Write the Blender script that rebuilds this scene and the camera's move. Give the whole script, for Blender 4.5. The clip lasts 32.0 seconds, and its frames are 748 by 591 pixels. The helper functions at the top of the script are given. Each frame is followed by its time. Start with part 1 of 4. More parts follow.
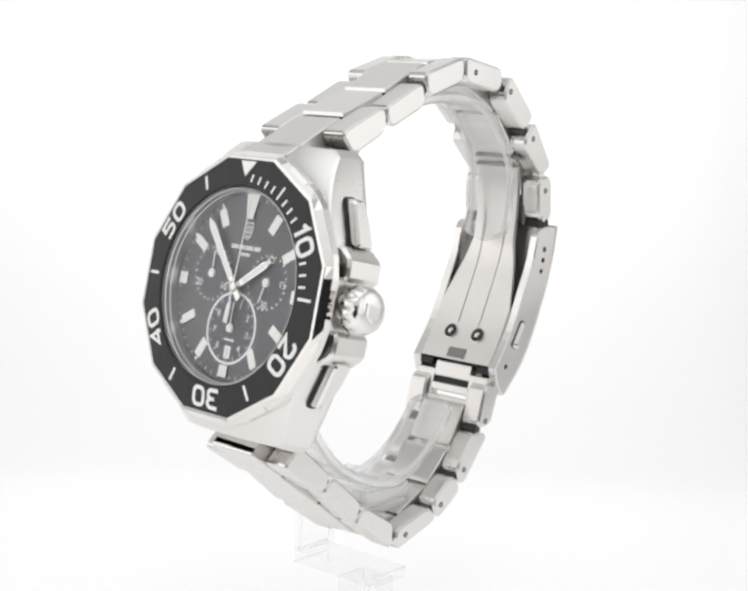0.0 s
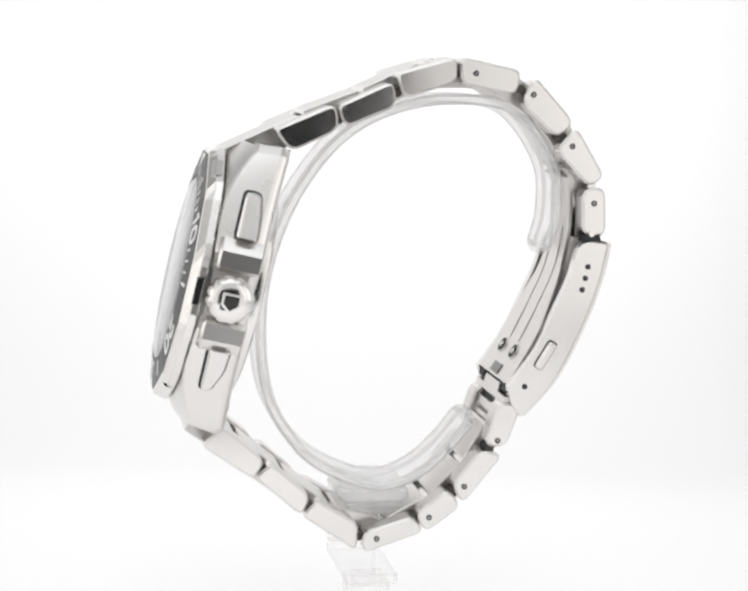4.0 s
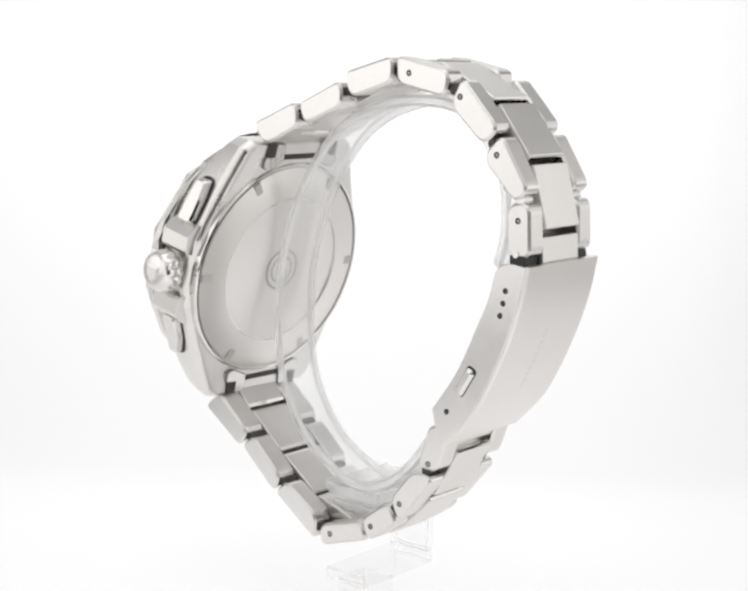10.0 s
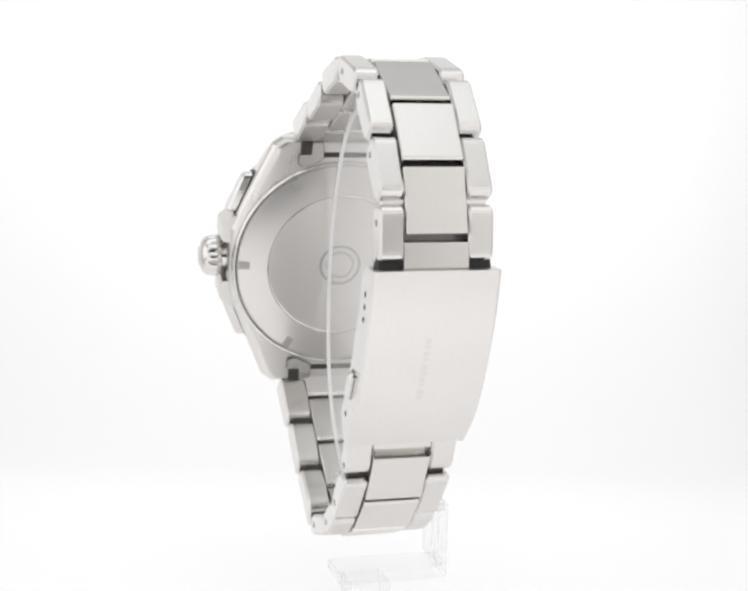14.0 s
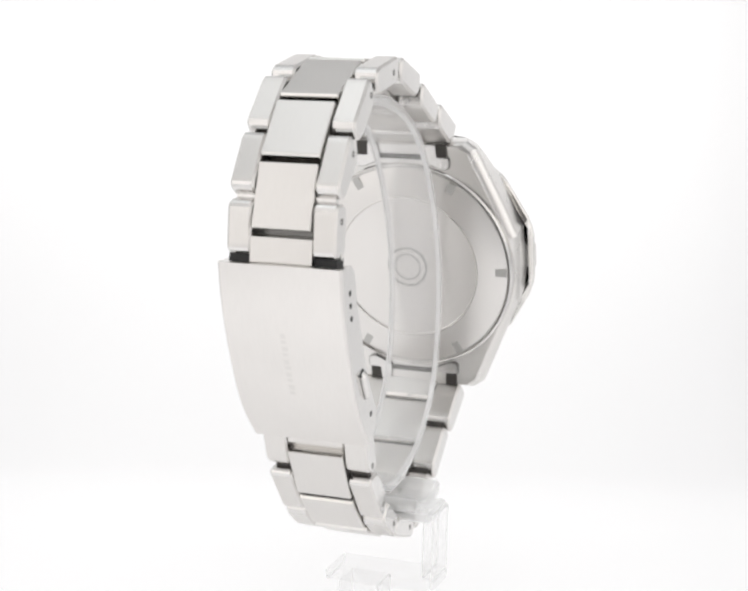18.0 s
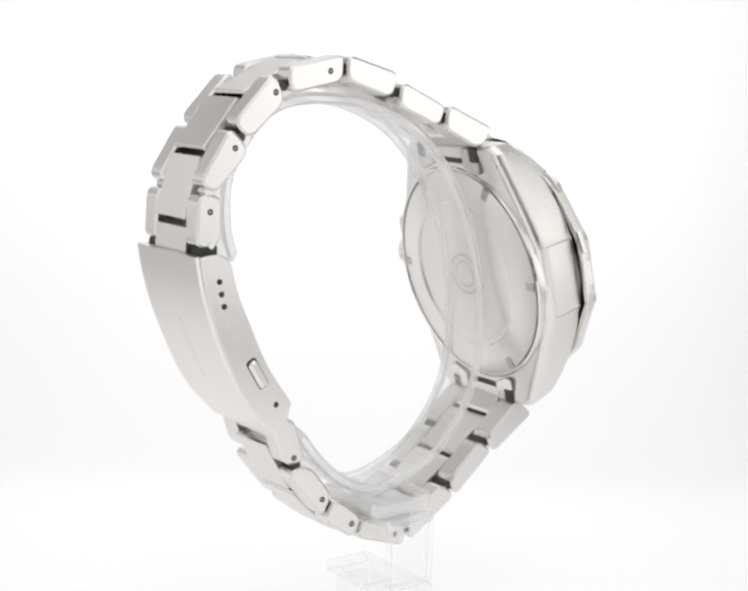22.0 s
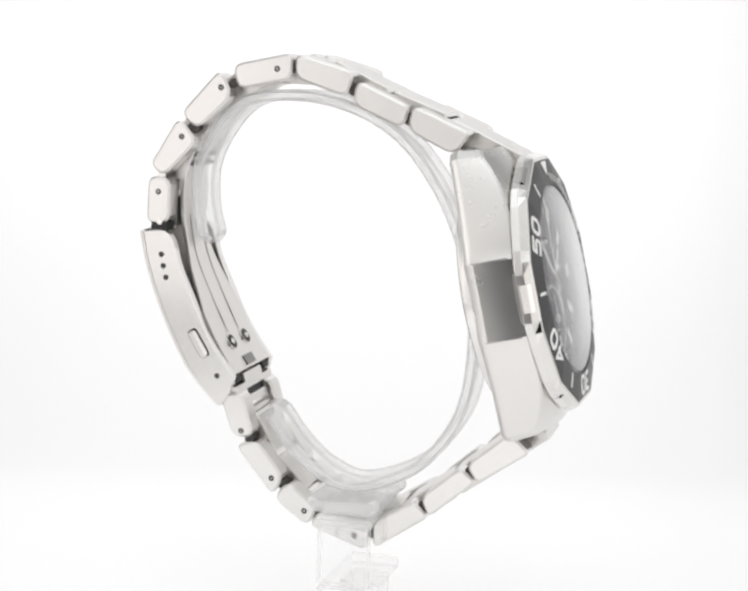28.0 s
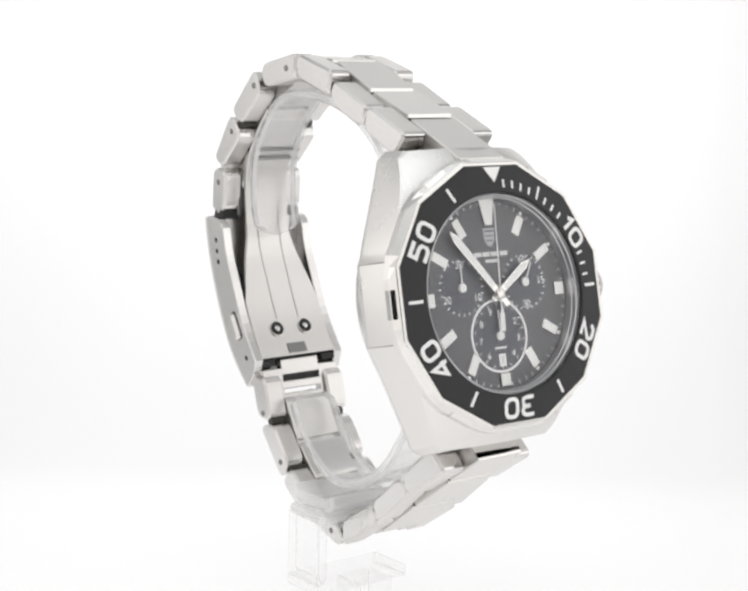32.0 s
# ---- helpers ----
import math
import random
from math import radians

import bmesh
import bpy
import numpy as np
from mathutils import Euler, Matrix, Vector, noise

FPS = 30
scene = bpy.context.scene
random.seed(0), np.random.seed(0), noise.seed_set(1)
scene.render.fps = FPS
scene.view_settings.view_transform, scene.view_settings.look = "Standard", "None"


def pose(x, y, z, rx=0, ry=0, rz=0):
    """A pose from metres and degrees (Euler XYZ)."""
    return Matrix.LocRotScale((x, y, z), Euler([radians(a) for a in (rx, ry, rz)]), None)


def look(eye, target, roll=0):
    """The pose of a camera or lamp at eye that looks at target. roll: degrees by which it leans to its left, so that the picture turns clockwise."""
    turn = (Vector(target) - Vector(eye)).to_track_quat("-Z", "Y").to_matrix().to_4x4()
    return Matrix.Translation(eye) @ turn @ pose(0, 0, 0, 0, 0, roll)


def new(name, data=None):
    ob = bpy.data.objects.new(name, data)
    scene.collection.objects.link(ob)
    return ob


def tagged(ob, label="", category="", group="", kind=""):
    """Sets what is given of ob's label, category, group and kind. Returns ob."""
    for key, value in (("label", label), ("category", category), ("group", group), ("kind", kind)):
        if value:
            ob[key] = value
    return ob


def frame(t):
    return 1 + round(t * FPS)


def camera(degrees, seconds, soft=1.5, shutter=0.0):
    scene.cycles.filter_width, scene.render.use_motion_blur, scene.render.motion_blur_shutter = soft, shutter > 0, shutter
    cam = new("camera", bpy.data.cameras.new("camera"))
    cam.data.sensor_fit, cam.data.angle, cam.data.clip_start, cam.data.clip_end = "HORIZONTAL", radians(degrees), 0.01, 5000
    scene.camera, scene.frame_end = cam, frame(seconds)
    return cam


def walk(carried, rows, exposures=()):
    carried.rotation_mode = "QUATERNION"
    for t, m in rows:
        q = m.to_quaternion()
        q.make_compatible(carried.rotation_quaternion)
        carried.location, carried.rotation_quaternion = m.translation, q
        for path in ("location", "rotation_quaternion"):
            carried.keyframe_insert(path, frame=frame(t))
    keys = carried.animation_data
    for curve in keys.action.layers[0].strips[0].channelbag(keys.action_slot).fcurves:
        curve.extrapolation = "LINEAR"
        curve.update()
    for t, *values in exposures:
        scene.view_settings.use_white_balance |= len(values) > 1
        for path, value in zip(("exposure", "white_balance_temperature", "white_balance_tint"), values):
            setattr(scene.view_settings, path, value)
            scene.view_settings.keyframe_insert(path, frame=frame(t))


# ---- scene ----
# Watch space: millimetres, x from the dial to the clasp, y from 3 to 9 o'clock,
# z up from the lens; the turning axis is x = y = 0 and the table lies at TABLE.
TABLE = -106.0
MM = 0.001
EYE = (0.0, -0.2712, 0.1046)
cam = camera(28.03, 32.0, soft=2.85)
HOLD = look(EYE, (EYE[0] + 0.00177, EYE[1] + 0.98670, EYE[2] - 0.16255), 1.268)
walk(cam, [(0.0, HOLD), (32.0, HOLD)])

# ---- world, light ----
world = bpy.data.worlds.new("dim_room")
scene.world = world
world.use_nodes = True
world.node_tree.nodes["Background"].inputs[0].default_value = (0.02, 0.02, 0.021, 1)
world.node_tree.nodes["Background"].inputs[1].default_value = 1.0


# ---- materials ----
def mat(name, color=(0.8, 0.8, 0.8), rough=0.5, metal=0.0, **kw):
    m = bpy.data.materials.new(name)
    m.use_nodes = True
    b = m.node_tree.nodes["Principled BSDF"]
    b.inputs["Base Color"].default_value = (*color, 1)
    b.inputs["Roughness"].default_value = rough
    b.inputs["Metallic"].default_value = metal
    for k, v in kw.items():
        b.inputs[k.replace("_", " ")].default_value = v
    return m


def grain(m, stretch, scale, rough_lo, rough_hi, bump, tint=0.06, smudge=120.0):
    """Fine directional grain on roughness and relief, and soft smudges on the colour."""
    nt = m.node_tree
    n, l = nt.nodes, nt.links
    b = n["Principled BSDF"]
    tc = n.new("ShaderNodeTexCoord")
    mp = n.new("ShaderNodeMapping")
    mp.inputs["Scale"].default_value = stretch
    l.new(tc.outputs["Object"], mp.inputs[0])
    fine = n.new("ShaderNodeTexNoise")
    fine.inputs["Scale"].default_value = scale
    fine.inputs["Detail"].default_value = 3
    l.new(mp.outputs[0], fine.inputs["Vector"])
    wide = n.new("ShaderNodeTexNoise")
    wide.inputs["Scale"].default_value = smudge
    wide.inputs["Detail"].default_value = 2
    l.new(tc.outputs["Object"], wide.inputs["Vector"])
    mix = n.new("ShaderNodeMath")
    mix.operation = "MULTIPLY_ADD"
    mix.inputs[1].default_value = 0.5
    l.new(fine.outputs[0], mix.inputs[0])
    half = n.new("ShaderNodeMath")
    half.operation = "MULTIPLY"
    half.inputs[1].default_value = 0.5
    l.new(wide.outputs[0], half.inputs[0])
    l.new(half.outputs[0], mix.inputs[2])
    rr = n.new("ShaderNodeMapRange")
    rr.inputs["From Min"].default_value, rr.inputs["From Max"].default_value = 0.3, 0.7
    rr.inputs["To Min"].default_value, rr.inputs["To Max"].default_value = rough_lo, rough_hi
    l.new(mix.outputs[0], rr.inputs[0])
    l.new(rr.outputs[0], b.inputs["Roughness"])
    base = b.inputs["Base Color"].default_value[:3]
    ramp = n.new("ShaderNodeMix")
    ramp.data_type = "RGBA"
    ramp.inputs["A"].default_value = (*[c * (1 - tint) for c in base], 1)
    ramp.inputs["B"].default_value = (*[min(1, c * (1 + tint)) for c in base], 1)
    l.new(mix.outputs[0], ramp.inputs["Factor"])
    l.new(ramp.outputs["Result"], b.inputs["Base Color"])
    if bump:
        bp = n.new("ShaderNodeBump")
        bp.inputs["Strength"].default_value = bump
        bp.inputs["Distance"].default_value = 0.00002
        l.new(fine.outputs[0], bp.inputs["Height"])
        l.new(bp.outputs[0], b.inputs["Normal"])
    return m


STEEL = (0.735, 0.72, 0.7)
brushed = grain(mat("brushed_steel", (0.71, 0.692, 0.672), 0.3, 1.0), (0.15, 5, 0.15), 2600, 0.27, 0.38, 0.03, 0.12, 60.0)
brushed_clasp = grain(mat("brushed_clasp_steel", (0.745, 0.725, 0.705), 0.4, 1.0), (0.15, 5, 0.15), 2600, 0.27, 0.36, 0.05, 0.12, 60.0)
brushed_case = grain(mat("brushed_case_steel", STEEL, 0.3, 1.0), (1, 1, 1), 300, 0.26, 0.32, 0.0, 0.02, 60.0)
polished = grain(mat("polished_steel", (0.75, 0.735, 0.71), 0.08, 1.0), (1, 1, 1), 700, 0.05, 0.12, 0.04)
crown_steel = grain(mat("crown_steel", (0.74, 0.725, 0.71), 0.22, 1.0), (1, 1, 1), 900, 0.1, 0.18, 0.03)
satin = grain(mat("satin_steel", (0.725, 0.712, 0.698), 0.2, 1.0), (1, 1, 1), 1200, 0.1, 0.2, 0.1)
# blackness of holes and recesses, painted on shallow pieces
hole_shade = mat("recess_shade", (0.02, 0.02, 0.02), 0.6)
black_insert = grain(mat("black_bezel_insert", (0.024, 0.024, 0.025), 0.3, Specular_IOR_Level=0.3), (1, 1, 1), 2500, 0.28, 0.42, 0.1)
white_print = mat("white_print", (0.88, 0.88, 0.87), 0.45)
lume = mat("pale_lume", (0.92, 0.92, 0.9), 0.5)
dial_black = grain(mat("grey_black_dial", (0.114, 0.114, 0.124), 0.4), (0.2, 6, 0.2), 900, 0.3, 0.45, 0.05)
subdial_black = mat("subdial_black", (0.098, 0.1, 0.118), 0.45)
logo_grey = mat("logo_grey", (0.5, 0.5, 0.52), 0.4)
faint_print = mat("faint_print", (0.72, 0.72, 0.72), 0.5)
rehaut_steel = mat("rehaut_steel", (0.62, 0.62, 0.63), 0.28, 1.0)
faint_engraving = mat("faint_engraved_steel", (0.705, 0.687, 0.668), 0.42, 1.0)
engraving = mat("engraved_steel", (0.5, 0.495, 0.48), 0.42, 1.0)


def clear(name, ior, tint, haze=0.0, rough=0.01, shine=0.85, power=3.2, waves=0.0):
    """Thin clear sheet: light passes straight through, and the gloss grows at a grazing angle."""
    m = bpy.data.materials.new(name)
    m.use_nodes = True
    nt = m.node_tree
    n, l = nt.nodes, nt.links
    n.remove(n["Principled BSDF"])
    tr = n.new("ShaderNodeBsdfTransparent")
    tr.inputs[0].default_value = (*tint, 1)
    gl = n.new("ShaderNodeBsdfGlossy")
    gl.inputs["Roughness"].default_value = rough
    lw = n.new("ShaderNodeLayerWeight")
    pw = n.new("ShaderNodeMath")
    pw.operation = "POWER"
    pw.inputs[1].default_value = power
    l.new(lw.outputs["Facing"], pw.inputs[0])
    fr = n.new("ShaderNodeMath")
    fr.operation = "MULTIPLY_ADD"
    fr.inputs[1].default_value = shine
    fr.inputs[2].default_value = ((ior - 1) / (ior + 1)) ** 2
    l.new(pw.outputs[0], fr.inputs[0])
    mix = n.new("ShaderNodeMixShader")
    l.new(fr.outputs[0], mix.inputs[0])
    if waves:  # uneven cast surface
        tc, mp, no, bp = n.new("ShaderNodeTexCoord"), n.new("ShaderNodeMapping"), n.new("ShaderNodeTexNoise"), n.new("ShaderNodeBump")
        mp.inputs["Scale"].default_value = (120, 260, 700)
        no.inputs["Scale"].default_value = 1.0
        bp.inputs["Strength"].default_value = waves
        bp.inputs["Distance"].default_value = 0.001
        l.new(tc.outputs["Object"], mp.inputs[0])
        l.new(mp.outputs[0], no.inputs["Vector"])
        l.new(no.outputs["Fac"], bp.inputs["Height"])
        l.new(bp.outputs[0], gl.inputs["Normal"])
        l.new(bp.outputs[0], lw.inputs["Normal"])
    last = tr
    # white haze stands in for light refracted inside the acrylic
    if haze:
        d1, d2, df = n.new("ShaderNodeBsdfDiffuse"), n.new("ShaderNodeBsdfTranslucent"), n.new("ShaderNodeMixShader")
        d1.inputs[0].default_value = d2.inputs[0].default_value = (0.99, 0.99, 0.99, 1)
        l.new(d1.outputs[0], df.inputs[1])
        l.new(d2.outputs[0], df.inputs[2])
        mh = n.new("ShaderNodeMixShader")
        mh.inputs[0].default_value = haze
        l.new(tr.outputs[0], mh.inputs[1])
        l.new(df.outputs[0], mh.inputs[2])
        last = mh
    l.new(last.outputs[0], mix.inputs[1])
    l.new(gl.outputs[0], mix.inputs[2])
    l.new(mix.outputs[0], n["Material Output"].inputs[0])
    return m


glass = clear("coated_crystal_glass", 1.28, (1, 1, 1), shine=1.1, power=4.2)
acrylic = clear("clear_acrylic", 1.6, (1, 1, 1), 0.38, 0.06, 0.5, 1.5)
cast_acrylic = clear("cast_acrylic", 1.5, (1, 1, 1), 0.12, 0.04, 0.5, 2.4, 0.2)
# rims, sides and block are whitened by haze in place of internal reflection
rim_acrylic = clear("whitened_rim_acrylic", 1.8, (1, 1, 1), 0.82, 0.2, 0.3, 0.9)
side_acrylic = clear("whitened_side_acrylic", 1.3, (1, 1, 1), 0.35, 0.15, 0.8, 1.2)
block_acrylic = clear("block_acrylic", 1.5, (1, 1, 1), 0.3, 0.08, 0.35, 2.0, 0.5)
block_edge = clear("block_edge_acrylic", 1.5, (1, 1, 1), 0.5, 0.1, 0.3, 1.5, 0.3)
base_acrylic = clear("thin_clear_acrylic", 1.6, (1, 1, 1), 0.06, 0.03, 0.4)


def turned(name, color, rough, center, axis):
    """Steel turned on a lathe: circular brushing round an axis, in metres."""
    m = mat(name, color, rough, 1.0)
    nt = m.node_tree
    tc = nt.nodes.new("ShaderNodeTexCoord")
    su = nt.nodes.new("ShaderNodeVectorMath")
    su.operation = "SUBTRACT"
    su.inputs[1].default_value = center
    cr = nt.nodes.new("ShaderNodeVectorMath")
    cr.operation = "CROSS_PRODUCT"
    cr.inputs[0].default_value = axis
    nt.links.new(tc.outputs["Object"], su.inputs[0])
    nt.links.new(su.outputs[0], cr.inputs[1])
    b = nt.nodes["Principled BSDF"]
    nt.links.new(cr.outputs[0], b.inputs["Tangent"])
    b.inputs["Anisotropic"].default_value = 0.55
    return m


# near-black steel colour that carries the shade between links and in pits
gap_shade = mat("shaded_gap_steel", (0.07, 0.065, 0.06), 0.5, 0.6)
# darker than the watch's steel: shade of seams and hollows as colour
seam_shade = mat("seam_shade_steel", (0.27, 0.265, 0.258), 0.4, 1.0)


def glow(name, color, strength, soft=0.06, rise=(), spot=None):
    """White cloth or table whose light is put in as emission, with optional gradients."""
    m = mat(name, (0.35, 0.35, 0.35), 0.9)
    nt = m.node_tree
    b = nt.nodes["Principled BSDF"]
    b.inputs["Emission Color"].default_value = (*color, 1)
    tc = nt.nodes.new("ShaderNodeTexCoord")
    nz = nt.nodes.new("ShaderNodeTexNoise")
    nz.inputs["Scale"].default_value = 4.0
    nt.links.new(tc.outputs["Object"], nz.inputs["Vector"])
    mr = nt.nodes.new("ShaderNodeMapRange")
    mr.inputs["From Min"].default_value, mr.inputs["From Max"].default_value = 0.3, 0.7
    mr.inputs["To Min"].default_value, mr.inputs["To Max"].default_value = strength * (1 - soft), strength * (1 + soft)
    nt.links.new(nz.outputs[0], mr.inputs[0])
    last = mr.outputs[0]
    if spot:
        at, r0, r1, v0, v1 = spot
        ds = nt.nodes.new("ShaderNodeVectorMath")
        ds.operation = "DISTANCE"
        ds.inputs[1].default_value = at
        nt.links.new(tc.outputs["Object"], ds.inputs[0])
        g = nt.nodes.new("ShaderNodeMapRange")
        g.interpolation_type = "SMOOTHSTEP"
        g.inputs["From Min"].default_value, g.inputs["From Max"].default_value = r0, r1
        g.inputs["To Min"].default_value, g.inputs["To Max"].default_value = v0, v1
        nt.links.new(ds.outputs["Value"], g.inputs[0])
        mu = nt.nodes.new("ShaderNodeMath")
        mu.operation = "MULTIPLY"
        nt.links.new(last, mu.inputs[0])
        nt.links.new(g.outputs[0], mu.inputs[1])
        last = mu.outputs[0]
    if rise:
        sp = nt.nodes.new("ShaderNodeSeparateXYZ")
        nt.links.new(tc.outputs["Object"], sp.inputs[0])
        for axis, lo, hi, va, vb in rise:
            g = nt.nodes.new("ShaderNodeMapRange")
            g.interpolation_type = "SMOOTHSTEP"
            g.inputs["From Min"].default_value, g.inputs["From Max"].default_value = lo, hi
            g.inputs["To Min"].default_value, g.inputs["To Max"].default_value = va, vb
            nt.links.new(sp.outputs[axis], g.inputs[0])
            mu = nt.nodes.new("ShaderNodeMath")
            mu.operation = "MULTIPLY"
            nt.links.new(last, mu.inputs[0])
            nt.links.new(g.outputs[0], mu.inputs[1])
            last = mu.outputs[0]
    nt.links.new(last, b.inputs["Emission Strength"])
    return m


# emission whitens table and wall; gradients out of view shape the steel's reflections
sweep_glow = glow("table_and_back_glow", (1, 0.99, 0.994), 0.675, 0.012, (("Z", 0.0, 0.1, 0.93, 1.12), ("Z", 0.0005, 0.005, 1.08, 1.0), ("Z", 0.14, 0.29, 1.0, 0.4), ("Y", -0.15, 0.0, 1.5, 1.0), ("X", 0.11, 0.22, 1.0, 0.5), ("X", -0.21, -0.1, 0.45, 1.0), ("X", 0.03, 0.12, 1.0, 0.88), ("X", 0.084, 0.108, 1.0, 0.94), ("X", -0.13, -0.04, 0.9, 1.0)))
# bright middles falling off to the seams, put into emission for contrast in steel
cloth_left = glow("diffuser_left", (1, 0.984, 0.97), 1.0, spot=((-0.34, -0.08, 0.16), 0.05, 0.3, 1.12, 0.36))
cloth_right = glow("diffuser_right", (1, 0.986, 0.974), 1.0, spot=((0.34, -0.08, 0.16), 0.05, 0.3, 1.12, 0.36))
cloth_top = glow("diffuser_top", (0.955, 0.985, 1), 1.0, spot=((0.0, -0.09, 0.42), 0.06, 0.33, 1.25, 0.3))
cloth_front_top = glow("diffuser_front_top", (1, 0.99, 0.985), 0.4)
# emission raised outwards so that the case flank reflects white
cloth_front = glow("diffuser_front", (1, 0.965, 0.94), 0.64, 0.06, (("X", 0.15, 0.28, 1.0, 1.55), ("X", -0.28, -0.15, 1.55, 1.0)))


# ---- mesh helpers ----
def link_mesh(ob_name, bm, materials, parent=None, label="", smooth=False):
    me = bpy.data.meshes.new(ob_name)
    bmesh.ops.recalc_face_normals(bm, faces=bm.faces)
    for v in bm.verts:
        v.co = (v.co.x * MM, v.co.y * MM, (v.co.z - TABLE) * MM)
    if smooth:
        for fc in bm.faces:
            fc.smooth = True
        for e in bm.edges:
            if len(e.link_faces) == 2 and e.calc_face_angle(0) > radians(32):
                e.smooth = False
    bm.to_mesh(me)
    bm.free()
    for m in materials if isinstance(materials, (list, tuple)) else [materials]:
        me.materials.append(m)
    ob = new(ob_name, me)
    if parent is not None:
        ob.parent = parent
    if label:
        ob["label"] = label
    return ob


def part(name, bm, material, parent, label="", smooth=False):
    return link_mesh(name, bm, material, parent, label, smooth)


def offset_poly(pts, d):
    """A closed polygon moved inwards by d (counter-clockwise order)."""
    n = len(pts)
    area = sum(pts[i][0] * pts[(i + 1) % n][1] - pts[(i + 1) % n][0] * pts[i][1] for i in range(n))
    s = 1 if area > 0 else -1
    out = []
    for i in range(n):
        a, b, c = Vector(pts[i - 1]), Vector(pts[i]), Vector(pts[(i + 1) % n])
        e1, e2 = (b - a).normalized(), (c - b).normalized()
        n1, n2 = Vector((-e1.y, e1.x)) * s, Vector((-e2.y, e2.x)) * s
        m = (n1 + n2)
        m = m / max(0.35, m.length_squared) * 2 if m.length > 1e-6 else n1
        out.append(tuple(b + m * d))
    return out


def round_poly(pts, radii, seg=4):
    """Rounds the corners of a closed polygon."""
    n, out = len(pts), []
    for i in range(n):
        r = radii[i] if isinstance(radii, (list, tuple)) else radii
        a, b, c = Vector(pts[i - 1]), Vector(pts[i]), Vector(pts[(i + 1) % n])
        u, v = (a - b), (c - b)
        r = min(r, u.length * 0.48, v.length * 0.48)
        p0, p1 = b + u.normalized() * r, b + v.normalized() * r
        for k in range(seg + 1):
            s = k / seg
            out.append(tuple((1 - s) ** 2 * p0 + 2 * s * (1 - s) * b + s * s * p1))
    return out


def bridge(bm, la, lb, mi=0):
    n = len(la)
    fs = []
    for i in range(n):
        f = bm.faces.new((la[i], la[(i + 1) % n], lb[(i + 1) % n], lb[i]))
        f.material_index = mi
        fs.append(f)
    return fs


def loft(bm, loops, mi=0, cap=(0, 0)):
    """Loops of 3D points joined in order, with caps; cap gives their materials, None leaves one open."""
    rings = [[bm.verts.new(p) for p in lp] for lp in loops]
    for a, b in zip(rings, rings[1:]):
        bridge(bm, a, b, mi)
    if cap[0] is not None:
        bm.faces.new(rings[0]).material_index = cap[0]
    if cap[1] is not None:
        bm.faces.new(rings[-1]).material_index = cap[1]
    return rings


def side_slab(poly, y0, y1, bev=0.35, bm=None, cap=(0, 0), mi=0):
    """A profile in x, z made thick along y, with bevelled rims."""
    bm = bm or bmesh.new()
    ins = offset_poly(poly, bev)
    loft(bm, [[(x, y0, z) for x, z in ins], [(x, y0 + bev, z) for x, z in poly],
              [(x, y1 - bev, z) for x, z in poly], [(x, y1, z) for x, z in ins]], mi, cap)
    return bm


# dial space: x to 3 o'clock, y to 12 o'clock, z out of the dial
_a, _b = radians(13.0), radians(1.6)
_n = Vector((-math.cos(_a) * math.cos(_b), math.sin(_b), math.sin(_a))).normalized()
_v = (Vector((0, 0, 1)) - _n.z * _n).normalized()
_r = _v.cross(_n)
DIAL = Matrix.Translation((-35.55, -0.06, -40.6)) @ Matrix((_r, _v, _n)).transposed().to_4x4()


BEZEL = 1.014  # spread of the bezel's own parts


def dial_part(name, bm, material, parent, label="", smooth=False, spread=1.0):
    for v in bm.verts:
        v.co = DIAL @ Vector((v.co.x * spread, v.co.y * spread, v.co.z))
    return link_mesh(name, bm, material, parent, label, smooth)


def revolve(bm, prof, n=64, center=(0, 0), mi=0, closed=False):
    """A profile of (radius, z) turned about the z axis."""
    rings = []
    for r, z in prof:
        rings.append([bm.verts.new((center[0] + r * math.sin(2 * math.pi * k / n), center[1] + r * math.cos(2 * math.pi * k / n), z)) for k in range(n)])
    for a, b in zip(rings, rings[1:]):
        bridge(bm, a, b, mi)
    if closed:
        bridge(bm, rings[-1], rings[0], mi)
    return rings


def flat_prism(pts, z0, z1, bev=0.0, bm=None):
    bm = bm or bmesh.new()
    if bev:
        ins = offset_poly(pts, bev)
        loft(bm, [[(x, y, z0) for x, y in pts], [(x, y, z1 - bev) for x, y in pts], [(x, y, z1) for x, y in ins]])
    else:
        loft(bm, [[(x, y, z0) for x, y in pts], [(x, y, z1) for x, y in pts]])
    return bm


